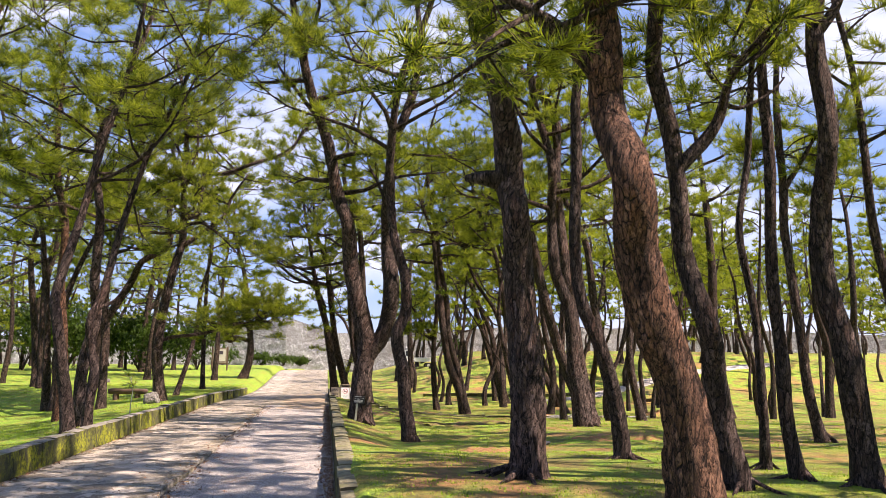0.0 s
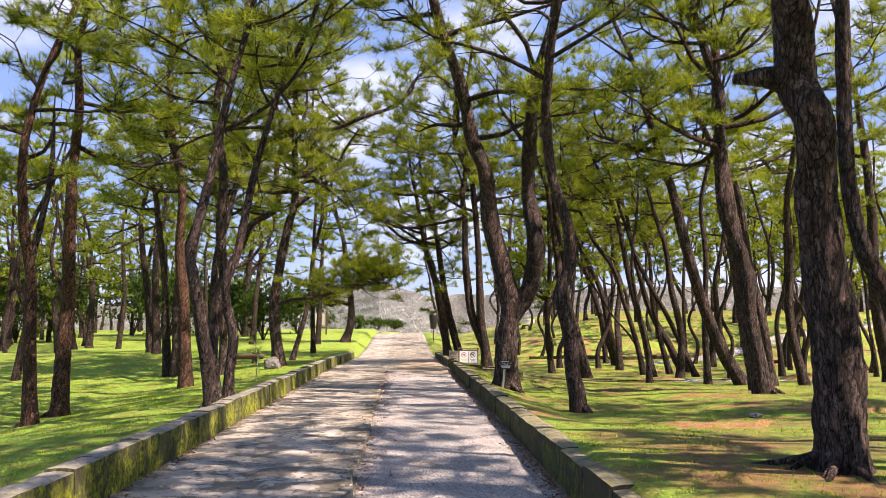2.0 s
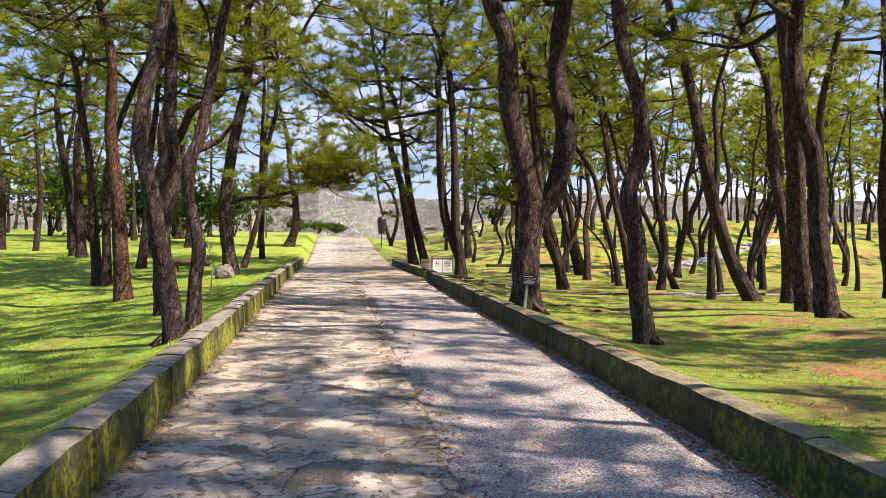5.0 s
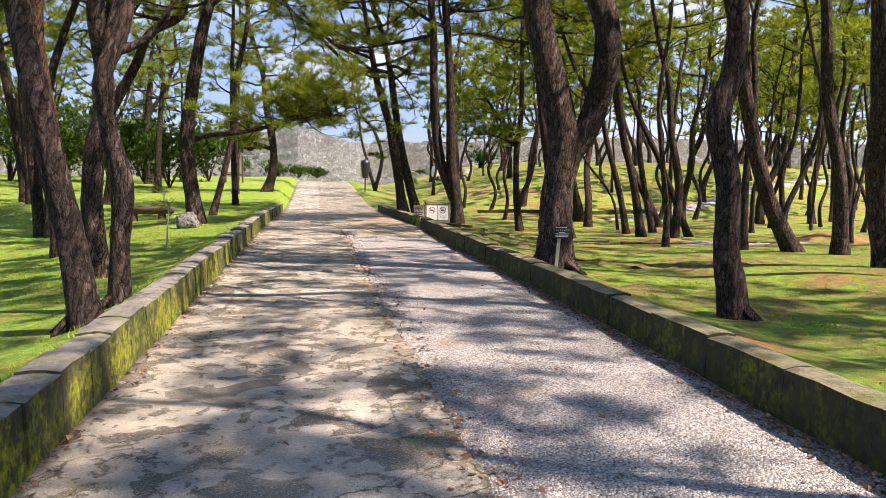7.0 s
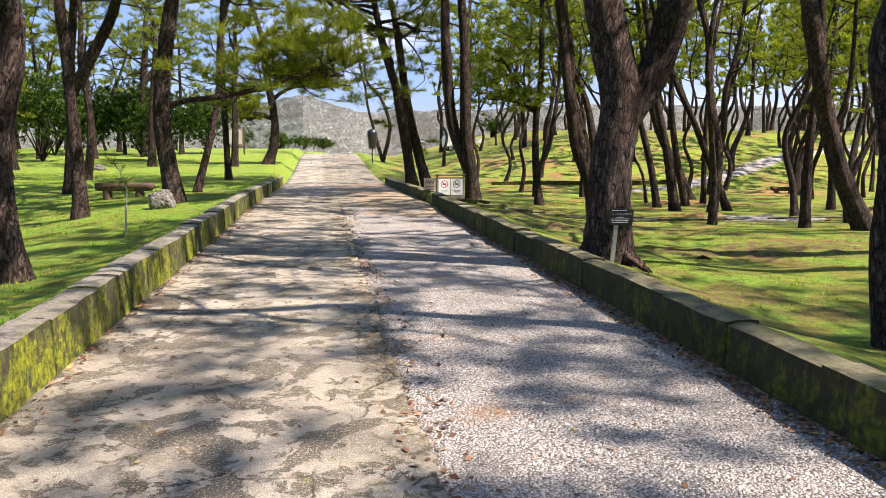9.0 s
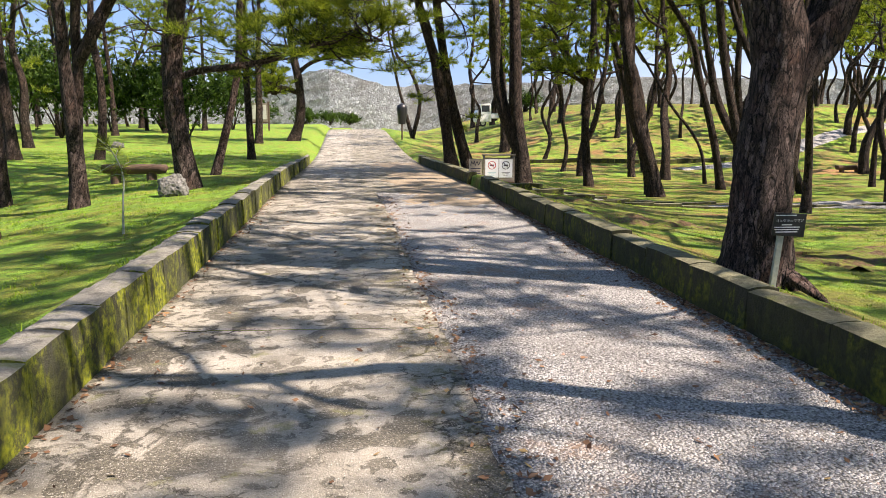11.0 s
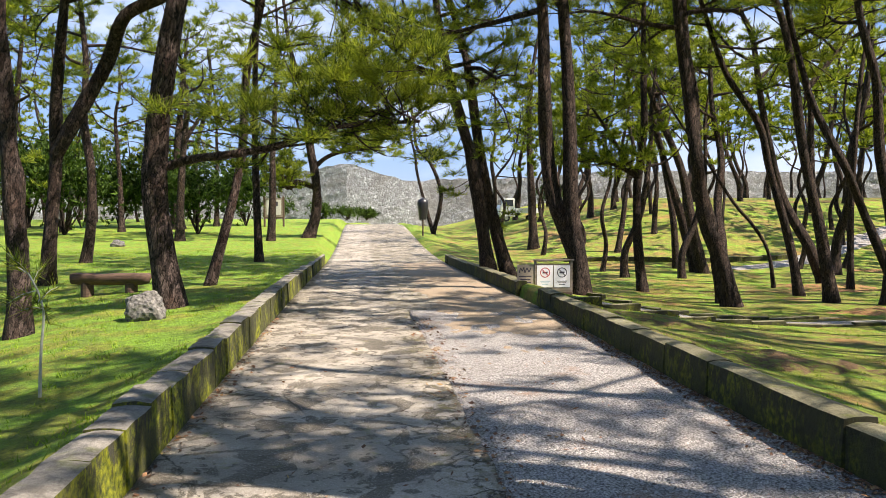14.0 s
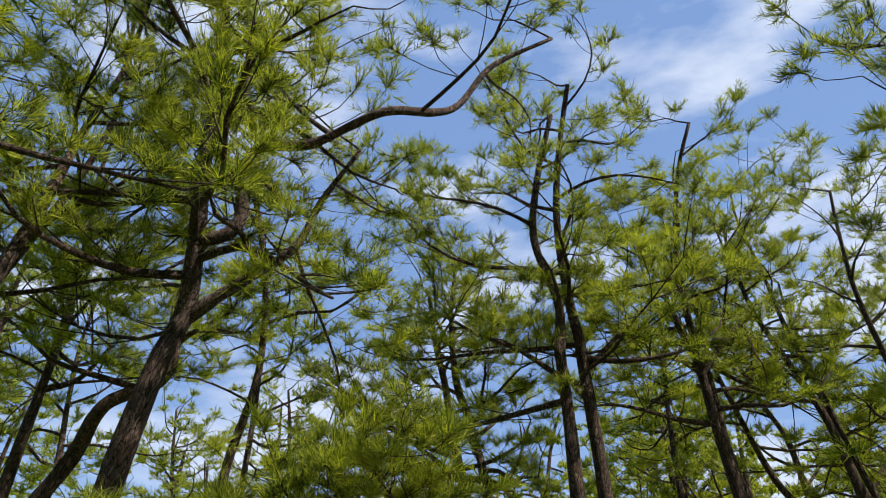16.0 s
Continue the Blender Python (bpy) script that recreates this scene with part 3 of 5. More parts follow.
def pine(x, y, r, bends, forks=(), seed=0, tall=None, crown_from=0.46, spread=1.0, label="", fine=None, limbs=None):
    """A pine: a bent trunk through the bends (sideways, up), forks, limbs and a crown of needle sprays."""
    rng = np.random.default_rng(seed)
    fine = fine or (NEAR if y < 36 else MID)
    if x > 3.0 and y >= 24 and fine is not FAR:
        spread, limbs, tall = 0.98 * spread, limbs or 11, tall or rng.uniform(11.4, 13.8)
        crown_from = max(crown_from, 0.56)
    if -4.9 < x < 4 and 22 < y < 37:
        spread, limbs = 1.12 * spread, limbs or 17
    if 3.0 < x and y < 11:
        tall, crown_from, limbs = 13.3, 0.62, 9
    elif 3.0 < x and y < 24:
        spread, limbs, crown_from = 0.95 * spread, limbs or 13, max(crown_from, 0.47)
    z0 = lawn_height(x, y)
    tall = tall or rng.uniform(10.2, 13.2)
    base = Vector((x, y, z0 - 0.06))
    thing = new("pine_tree")
    thing.location = base
    sway = rng.normal(0, 0.10, len(bends))
    stem = [(0, 0, -0.15)] + [(dx, float(s) * min(1, dz / 3), dz) for (dx, dz), s in zip(bends, sway)]
    ex, ey, ez = stem[-1]
    px, py, pz = stem[-2]
    lean = np.array([ex - px, ey - py]) / max(0.5, ez - pz)
    while ez < tall - 0.8:
        up = min(1.5, tall - ez)
        lean = lean * 0.72 + rng.normal(0, 0.14, 2)
        ex, ey, ez = ex + lean[0] * up, ey + lean[1] * up, ez + up
        stem.append((ex, ey, ez))
    near = y < 19
    sides = 24 if y < 13 else 16 if near else 9 if fine is not FAR else 7
    pts = curve_points(stem, 0.08 if y < 13 else 0.12 if near else 0.25)
    h = pts[:, 2] / max(tall, ez)
    rad = 0.93 * r * (1 - 0.80 * np.clip(h, 0, 1) ** 0.9) * (1 + 0.38 * np.exp(-np.clip(pts[:, 2], 0, 9) / 0.28))
    rad = np.maximum(rad, 0.02)
    skin = Soup()
    skin.add(*tube(pts, rad, sides, 0.06 if near else 0.05, rng))
    if near:
        for _ in range(8 if y < 10 else 5):
            an = rng.uniform(-3.1, 3.1) if y < 10 else rng.uniform(-1.4, 1.4) if x > 0 else rng.uniform(1.7, 4.5)
            way = np.array([math.cos(an), math.sin(an), 0])
            run = rng.uniform(0.6, 1.5) * r + 0.05 + (rng.uniform(0.0, 0.55) if y < 10 else 0)
            root = curve_points([(0, 0, 0.22), way * r * 1.2 + (0, 0, 0.12), way * (r + run) + (0, 0, -0.02)], 0.05)
            skin.add(*tube(root, np.linspace(r * (0.22 if y < 10 else 0.32), 0.012, len(root)), 7, 0.05, rng))
    skin_mat = BARK_RED if (-9 < x < -5 and y < 24) or (4.8 < x < 5.2 and y < 6.5) else BARK if y < 30 else BARK_FAR
    link_part("trunk", skin.mesh("trunk", skin_mat), thing)
    tips, ways = [], []
    stems = [(pts, rad)]
    for fr, fp in forks:
        k = int(np.argmin(np.abs(pts[:, 2] - fp[0][1])))
        line = [pts[k]] + [(dx, pts[k][1] + 0.12 * n * rng.uniform(-1, 1), dz) for n, (dx, dz) in enumerate(fp[1:], 1)]
        if fr > 0.55 * r:
            ex, ey, ez = line[-1]
            while ez < tall - 1.5:
                ex, ey, ez = ex + rng.normal(0.05, 0.2), ey + rng.normal(0, 0.2), ez + 1.4
                line.append((ex, ey, ez))
        fpts = curve_points(line, 0.08 if y < 13 else 0.15)
        frad = np.linspace(fr * 1.15, max(0.02, fr * 0.35), len(fpts))
        s = Soup()
        s.add(*tube(fpts, frad, 18 if y < 13 else 8, 0.06, rng))
        link_part("limb", s.mesh("limb", BARK if y < 30 else BARK_FAR), thing)
        if abs(fp[-1][0] - fp[0][0]) > 0.6 or fr > 0.55 * r:
            stems.append((fpts, frad))
    for n_stem, (sp, sr) in enumerate(stems):
        along_top = sp[:, 2] > crown_from * tall
        low = bool(n_stem) and not along_top.any()
        if low:
            along_top = np.arange(len(sp)) > 0.38 * len(sp)
        ks = np.nonzero(along_top)[0]
        if not len(ks):
            continue
        count = limbs if limbs and not n_stem else (13 if n_stem == 0 else (30 if x < 0 else 9) if low else 6)
        turn = rng.uniform(0, 6.28)
        for q, k in enumerate(np.linspace(ks[0], ks[-1], count).astype(int)):
            turn += 2.4 + rng.normal(0, 0.4)
            u = q / max(1, count - 1)
            way = np.array([math.cos(turn), math.sin(turn), 0.08 + 0.45 * u])
            ln = spread * rng.uniform(1.8, 3.5) * (1.15 - 0.45 * u)
            if low:
                way[2], ln = rng.uniform(-0.1, 0.32), rng.uniform(0.7, 1.3)
            wood = Soup()
            grow_spray(wood, tips, ways, sp[k], way, ln, min(0.07, max(0.018, sr[k] * 0.6)), rng, fine)
            link_part("limb", wood.mesh("limb", BARK_FAR), thing)
    v, f = needles(np.array(tips), np.array(ways), rng, fine["blades"], fine["length"], fine["width"])
    link_part("crown", big_mesh("crown", v, f, NEEDLES), thing, "spiky yellow-green needle sprays with gaps of sky")
    if not label:
        if forks and forks[0][0] > 0.55 * r:
            label = "forked pine with dark plated bark and an open needle crown"
        elif r > 0.18:
            label = "stout pine with rugged flaking bark standing in mossy grass"
        else:
            label = "slender bent pine with brown bark and a thin crown"
    tagged(thing, label, "tree", group="pines of the grove")
    return thing


pine(4.15, 8.10, 0.200, [(0.03, 0.93), (-0.01, 1.51), (-0.06, 2.11), (-0.11, 2.72), (-0.14, 3.15), (-0.16, 3.59), (-0.29, 4.17), (-0.41, 4.69), (-0.53, 5.28)], forks=[(0.103, [(-0.17, 3.14), (-0.41, 3.19), (-0.6, 3.22)])], seed=1)
pine(4.98, 5.90, 0.204, [(-0.09, 0.84), (-0.27, 1.39), (-0.43, 1.99), (-0.52, 2.6), (-0.56, 3.24), (-0.6, 3.91)], forks=[(0.097, [(-0.56, 3.55), (-0.79, 3.81), (-1.12, 4.07), (-1.54, 4.28)])], seed=2)
pine(6.01, 7.20, 0.117, [(-0.18, 0.84), (-0.33, 1.52), (-0.46, 2.18), (-0.55, 2.96), (-0.6, 3.49), (-0.73, 4.14), (-0.76, 4.59)], forks=[(0.063, [(-0.56, 3.04), (-0.18, 3.5), (0.02, 4.05), (0.39, 4.51)])], seed=3)
pine(7.28, 7.20, 0.135, [(-0.09, 0.65), (-0.17, 1.4), (-0.25, 1.95), (-0.28, 2.63), (-0.28, 3.5), (-0.24, 4.41), (-0.22, 5.03)], forks=[(0.062, [(-0.21, 4.6), (-0.01, 4.92), (0.19, 5.44)])], seed=4)
pine(5.69, 9.48, 0.104, [(-0.11, 0.74), (-0.3, 1.43), (-0.51, 1.99), (-0.57, 2.71), (-0.51, 3.75), (-0.53, 4.51), (-0.52, 5.44)], seed=5)
pine(8.26, 19.19, 0.242, [(-0.26, 1.55), (-0.59, 3.58), (-0.77, 6.13), (-0.74, 8.16), (-1.42, 9.08)], seed=6)
pine(6.84, 7.61, 0.077, [(-0.12, 0.62), (-0.13, 1.29), (-0.2, 2.1), (-0.19, 3.3), (-0.19, 4.24), (-0.2, 5.22)], seed=7)
pine(6.95, 8.48, 0.055, [(-0.03, 0.92), (-0.08, 1.81), (-0.23, 2.72), (-0.04, 3.54), (-0.07, 4.24)], seed=8)
pine(16.09, 27.42, 0.256, [(-0.4, 2.91), (-0.46, 6.14), (-0.61, 9.93), (-0.97, 12.22), (-1.57, 14.55)], seed=9)
pine(10.14, 12.31, 0.100, [(-0.25, 0.87), (-0.37, 2.09), (-0.47, 3.65), (-0.47, 4.35)], forks=[(0.054, [(-0.47, 4.35), (-0.07, 4.87), (0.19, 5.5)])], seed=10)
pine(11.35, 11.82, 0.113, [(-0.1, 2.08), (-0.31, 3.59), (-0.48, 4.56), (-0.5, 5.56), (-0.63, 6.58), (-0.75, 7.62)], seed=11)
pine(7.63, 17.60, 0.201, [(-0.2, 1.37), (-0.3, 2.77), (-0.62, 3.74), (-0.66, 4.93), (-0.7, 6.02), (-0.75, 6.57)], seed=12)
pine(10.25, 23.38, 0.187, [(-0.21, 1.66), (-0.43, 3.48), (-0.71, 5.62), (-1.24, 6.84), (-1.85, 8.21)], seed=13)
pine(10.22, 24.94, 0.226, [(-0.73, 1.09), (-1.3, 2.56), (-1.78, 4.19), (-2.02, 5.83), (-2.34, 7.15), (-2.67, 8.14)], forks=[(0.113, [(-2.31, 7.07), (-3.33, 7.47), (-4.32, 7.71)])], seed=14)
pine(3.45, 15.20, 0.141, [(-0.12, 0.71), (-0.19, 1.41), (-0.32, 2.08), (-0.14, 2.57), (-0.18, 3.28), (-0.4, 4.08), (-0.49, 4.98), (-0.52, 5.52)], seed=15)
pine(2.45, 18.60, 0.284, [(0.02, 1.0), (0.12, 1.8), (-0.06, 2.71), (-0.29, 3.74), (-0.4, 4.77), (-0.69, 5.58), (-0.92, 6.73)], forks=[(0.182, [(0.17, 1.57), (0.57, 2.25), (0.69, 3.29), (0.58, 4.44), (0.58, 5.59), (0.7, 6.76)])], seed=16)
pine(7.25, 34.28, 0.209, [(-0.39, 1.86), (-0.86, 3.49), (-0.97, 5.13), (-1.21, 6.3)], seed=17)
pine(11.22, 46.09, 0.225, [(-0.8, 2.51), (-1.45, 4.77), (-1.93, 6.39)], seed=18)
pine(10.04, 34.34, 0.186, [(-0.34, 1.87), (-0.81, 3.74), (-1.16, 5.62), (-1.39, 7.03)], seed=19)
pine(10.85, 33.44, 0.180, [(0.17, 1.86), (-0.16, 3.68), (-0.38, 5.51), (-0.72, 6.65)], seed=20)
pine(11.96, 34.41, 0.140, [(-1.05, 2.34), (-1.76, 3.51), (-2.34, 4.93)], seed=21)
pine(9.45, 26.05, 0.119, [(-0.07, 1.8), (0.03, 4.03), (-0.04, 5.76)], seed=22)
pine(11.26, 23.40, 0.150, [(-0.36, 1.82), (-0.27, 3.64), (-0.41, 5.02)], seed=23)
pine(22.29, 40.01, 0.179, [(-0.82, 2.23), (-1.08, 4.46)], seed=24)
pine(7.11, 33.60, 0.235, [(-0.3, 1.09), (-0.75, 2.14), (-1.05, 3.61), (-1.15, 4.96), (-1.38, 6.73), (-1.55, 8.12), (-1.94, 9.09), (-2.0, 9.8)], forks=[(0.092, [(-1.41, 7.98), (-0.84, 8.7), (-0.11, 9.42)])], seed=25)
pine(11.25, 45.53, 0.243, [(-0.52, 1.77), (-0.91, 4.23), (-1.67, 6.04), (-2.44, 8.09), (-2.62, 10.4)], seed=26)
pine(6.26, 37.80, 0.162, [(-0.17, 1.54), (-0.19, 3.18), (-0.07, 4.84), (-0.03, 6.52), (-0.08, 8.22), (0.04, 9.95)], forks=[(0.073, [(-0.18, 3.34), (-0.76, 3.8), (-1.6, 4.0)]), (0.081, [(-0.21, 3.59), (-1.08, 4.83), (-1.74, 5.66)])], seed=27)
pine(2.79, 31.20, 0.214, [(-0.06, 0.73), (-0.22, 1.86), (-0.26, 3.23), (-0.3, 4.62), (-0.4, 6.15), (-0.51, 7.23), (-0.67, 7.95)], forks=[(0.146, [(-0.12, 0.84), (-0.56, 2.08), (-0.72, 3.22), (-0.83, 4.61), (-0.81, 5.91), (-0.92, 6.74), (-0.79, 7.95)]), (0.056, [(-0.48, 6.57), (0.2, 7.12), (0.81, 7.74)])], seed=28)
pine(1.36, 35.30, 0.215, [(-0.25, 1.64), (-0.5, 3.08), (-0.93, 4.54), (-1.23, 6.01), (-1.45, 7.35), (-1.68, 8.41), (-1.83, 9.62)], forks=[(0.072, [(-1.2, 5.12), (-2.03, 5.33), (-2.76, 5.99), (-3.49, 6.72)])], seed=29)
pine(2.01, 35.80, 0.221, [(-0.36, 1.09), (-0.73, 2.56), (-0.95, 4.05), (-1.17, 5.56), (-1.47, 6.93), (-1.78, 7.7)], seed=30)
pine(6.26, 56.39, 0.273, [(-0.13, 2.78), (-0.26, 5.84), (-0.24, 8.63)], seed=31)
pine(9.74, 52.58, 0.164, [(0.32, 1.92), (0.49, 3.59)], seed=32)
pine(10.92, 47.61, 0.166, [(-0.19, 2.14), (-0.51, 4.05), (-0.85, 5.5)], seed=33)
pine(13.07, 39.80, 0.213, [(-0.68, 1.33), (-1.45, 2.95), (-2.04, 4.78), (-2.36, 6.44), (-2.68, 8.12), (-3.12, 9.05), (-3.65, 10.37)], seed=34)
pine(10.12, 36.05, 0.149, [(-0.33, 1.58), (-0.88, 3.56), (-1.23, 4.79), (-2.13, 6.18)], seed=35)
pine(11.54, 36.85, 0.155, [(-0.42, 1.56), (-0.75, 3.47), (-0.83, 5.56), (-1.2, 6.7), (-1.48, 8.02)], forks=[(0.078, [(-0.78, 5.89), (-0.02, 7.05), (0.7, 8.05)])], seed=36)
pine(12.54, 37.64, 0.113, [(-0.07, 2.21), (-0.05, 4.37), (0.22, 6.57)], seed=37)
pine(10.73, 38.69, 0.068, [(-0.22, 1.19), (-0.72, 2.04), (-1.31, 2.73)], seed=38)
pine(1.27, 67.02, 0.153, [(-0.58, 1.9), (-1.17, 4.2), (-1.29, 5.35)], forks=[(0.134, [(0.08, 0.19), (0.45, 2.67), (-0.21, 4.78), (-1.17, 5.93)])], seed=39)
pine(-4.28, 27.10, 0.221, [(-0.11, 0.75), (-0.22, 1.7), (-0.22, 2.35), (-0.07, 3.16), (0.07, 3.99), (0.21, 4.75), (0.33, 5.34), (0.42, 5.86)], forks=[(0.061, [(-0.19, 2.1), (0.24, 2.19), (0.88, 2.26), (1.52, 2.4), (2.32, 2.65), (3.02, 2.77), (3.63, 2.71)]), (0.09, [(0.6, 6.19), (0.97, 6.56), (1.02, 7.77), (1.87, 8.01), (2.88, 8.31), (3.91, 8.91), (4.56, 9.88), (5.64, 10.69)]), (0.057, [(0.81, 7.51), (0.84, 8.56), (0.73, 9.95), (0.5, 10.95)]), (0.082, [(0.47, 5.34), (1.13, 5.94), (1.69, 6.49), (2.02, 7.26), (2.55, 7.98)])], seed=40)
pine(-4.47, 29.78, 0.102, [(0.27, 0.81), (0.54, 1.81), (0.67, 2.62), (0.79, 3.85)], seed=41)
pine(-8.14, 31.50, 0.161, [(0.16, 1.3), (0.22, 2.42), (0.23, 3.55), (0.5, 4.94), (0.61, 6.23), (0.61, 7.65)], forks=[(0.149, [(0.27, 2.65), (0.72, 3.56), (1.24, 4.6), (1.77, 5.43), (2.65, 6.15)]), (0.057, [(0.64, 5.7), (1.19, 5.94), (1.73, 6.49)])], seed=42)
pine(-5.75, 25.60, 0.150, [(0.02, 0.9), (-0.01, 2.2), (-0.03, 3.2), (-0.04, 4.2), (0.07, 5.1)], seed=43)
pine(-9.32, 36.17, 0.150, [(0.21, 1.16), (0.23, 2.48), (0.03, 3.81)], seed=44)
pine(-7.17, 51.93, 0.215, [(0.11, 2.06), (0.12, 4.19), (0.22, 5.81)], seed=45)
pine(-5.79, 54.77, 0.320, [(0.46, 1.48), (0.43, 3.21), (0.12, 4.95), (-0.06, 7.0)], forks=[(0.116, [(0.36, 3.79), (1.42, 4.38), (3.73, 4.74)]), (0.145, [(0.3, 2.63), (-0.57, 2.92), (-0.99, 2.63), (-1.73, 4.07)])], seed=46)
pine(-4.82, 36.60, 0.130, [(-0.07, 2.83), (-0.01, 5.14), (0.06, 6.87), (0.02, 8.94)], seed=47)
pine(-17.25, 60.48, 0.200, [(-0.12, 3.25), (-0.25, 6.55)], seed=48)
pine(-13.28, 66.50, 0.190, [(0.06, 4.48)], seed=49)
pine(-16.05, 71.98, 0.294, [(-0.03, 3.84)], seed=50)
pine(-20.58, 60.32, 0.166, [(0.08, 3.23)], seed=51)
pine(-14.79, 63.30, 0.391, [(-0.12, 3.65), (0.19, 7.18)], forks=[(0.16, [(-0.01, 4.7), (1.24, 6.83), (2.24, 8.27)])], seed=52)
pine(-2.58, 14.30, 0.123, [(-0.03, 0.22), (-0.12, 0.77), (-0.19, 1.26), (-0.27, 1.78), (-0.4, 2.25), (-0.45, 2.59)], seed=53)
pine(-2.58, 15.15, 0.097, [(0.01, 0.52), (0.05, 1.14), (-0.08, 1.64), (-0.07, 2.14), (0.07, 2.63)], forks=[(0.038, [(0.03, 2.34), (0.3, 2.49), (0.55, 2.8)])], seed=54)
pine(-3.76, 18.36, 0.156, [(-0.08, 0.8), (-0.06, 1.61), (0.08, 2.48), (0.07, 3.34)], seed=55)
pine(-7.84, 27.34, 0.146, [(0.01, 1.21), (-0.07, 2.57)], seed=56)
pine(-11.86, 36.41, 0.214, [(-0.16, 2.24), (-0.25, 4.8)], seed=57)
pine(-11.52, 52.16, 0.233, [(0.13, 2.92), (0.53, 6.68)], seed=58)
pine(-7.29, 18.80, 0.196, [(-0.01, 1.57), (-0.01, 2.7), (0.04, 4.07), (0.09, 5.56), (0.15, 6.94)], seed=59)
pine(-6.80, 16.75, 0.149, [(-0.08, 1.54), (-0.2, 3.01), (-0.27, 4.0), (-0.34, 5.48)], forks=[(0.07, [(-0.19, 3.21), (-0.03, 4.0), (0.1, 4.99), (0.18, 6.19)])], seed=60)
pine(-5.96, 22.98, 0.205, [(-0.09, 1.33), (-0.13, 2.49), (-0.27, 3.95)], seed=61)
pine(-8.15, 27.65, 0.164, [(-0.11, 1.65), (-0.23, 3.45)], seed=62)
pine(-12.74, 38.02, 0.234, [(-0.29, 2.36), (-0.58, 5.2)], seed=63)
pine(-16.96, 44.09, 0.153, [(0.25, 2.87), (0.05, 6.51)], seed=64)
pine(-20.04, 47.21, 0.231, [(0.05, 2.99), (-0.27, 6.58)], seed=65)


def far_pines():
    """The rest of the grove, thinning out towards the edges, and unseen pines added round the walk: copies of six grown
    pines.
    """
    rng = np.random.default_rng(77)
    kinds = []
    for k in range(6):
        lean = rng.normal(0, 0.35, 2)
        bends = [(0.1 * rng.normal(), 1.2), (0.4 * lean[0] + 0.2 * rng.normal(), 2.6), (lean[0] + 0.3 * rng.normal(), 4.2), (lean[0] + lean[1], 6.0)]
        kinds.append(pine(-24.0 - 5.1 * k if k % 2 else 16.0 + 4.2 * k, 47.0 + 2.3 * k, 0.12 + 0.02 * k, bends, seed=500 + k, fine=FAR, limbs=8, tall=(8.8 if k % 2 == 0 else 7.6) + 0.5 * k, crown_from=0.46 if k % 2 == 0 else 0.34, label="bent pine filling out the grove, far off and out of view"))
    spots = [(p.location.x, p.location.y) for p in scene.objects if p.name.startswith("pine_tree")]

    def room(x, y, gap):
        return all((x - a) ** 2 + (y - b) ** 2 > gap * gap for a, b in spots)

    middling = []
    for k in range(4):
        lean = rng.normal(0, 0.4, 2)
        bends = [(0.1 * rng.normal(), 1.0), (0.5 * lean[0] + 0.2 * rng.normal(), 2.4), (lean[0] + 0.3 * rng.normal(), 4.0), (lean[0] + lean[1], 5.8)]
        middling.append(pine((11.5, -13.5, 15.5, -17.0)[k], 27.5 + 3.4 * k, 0.10 + 0.02 * k, bends, seed=540 + k, fine=MID, limbs=7, tall=9.2 + 0.6 * k, crown_from=0.60, spread=0.75, label="slender crooked pine deeper in the grove"))
        spots.append((middling[-1].location.x, middling[-1].location.y))
    made = 0
    for _ in range(9000):
        if made >= 190:
            break
        y = rng.uniform(14, 84)
        x = rng.uniform(0, 52) if rng.uniform() < 0.55 else rng.uniform(-50, 0)
        inner = 6.5 if y < 40 else 5.5
        if edge_left(y) - inner - 0.10 * y < x < edge_right(y) + inner + (2 if y < 24 else 0):
            continue
        if abs(x) > 9 + 0.62 * y or not room(x, y, 1.9 if x > 0 else 2.2):
            continue
        spots.append((x, y))
        m = pose(x, y, lawn_height(x, y) - 0.06, rng.normal(0, 2.5), rng.normal(0, 2.5), rng.uniform(0, 360))
        close = y < 40 and abs(x) < 22
        t = copy_thing(middling[made % 4] if close else kinds[made % 3 * 2 + (0 if x > 0 else 1)], m)
        s = rng.uniform(0.8, 1.15)
        t.scale = (s, s, s)
        made += 1
    # unseen pines added behind and beside the walk to block skylight and cast dapples
    made = 0
    for _ in range(3000):
        if made >= 36:
            break
        y, x = rng.uniform(-24, 15), rng.uniform(-30, 34)
        open_view = y > -6 and -15 < x < 4.5 + 0.66 * max(y, 0)
        if open_view or edge_left(y) - 2.5 < x < edge_right(y) + 2.5 or not room(x, y, 3.0 if x > 0 else 4.5):
            continue
        spots.append((x, y))
        t = copy_thing(kinds[made % 6], pose(x, y, lawn_height(x, max(y, -30)) - 0.06, 0, 0, rng.uniform(0, 360)))
        s = rng.uniform(1.0, 1.3)
        t.scale = (s, s, s)
        made += 1


far_pines()


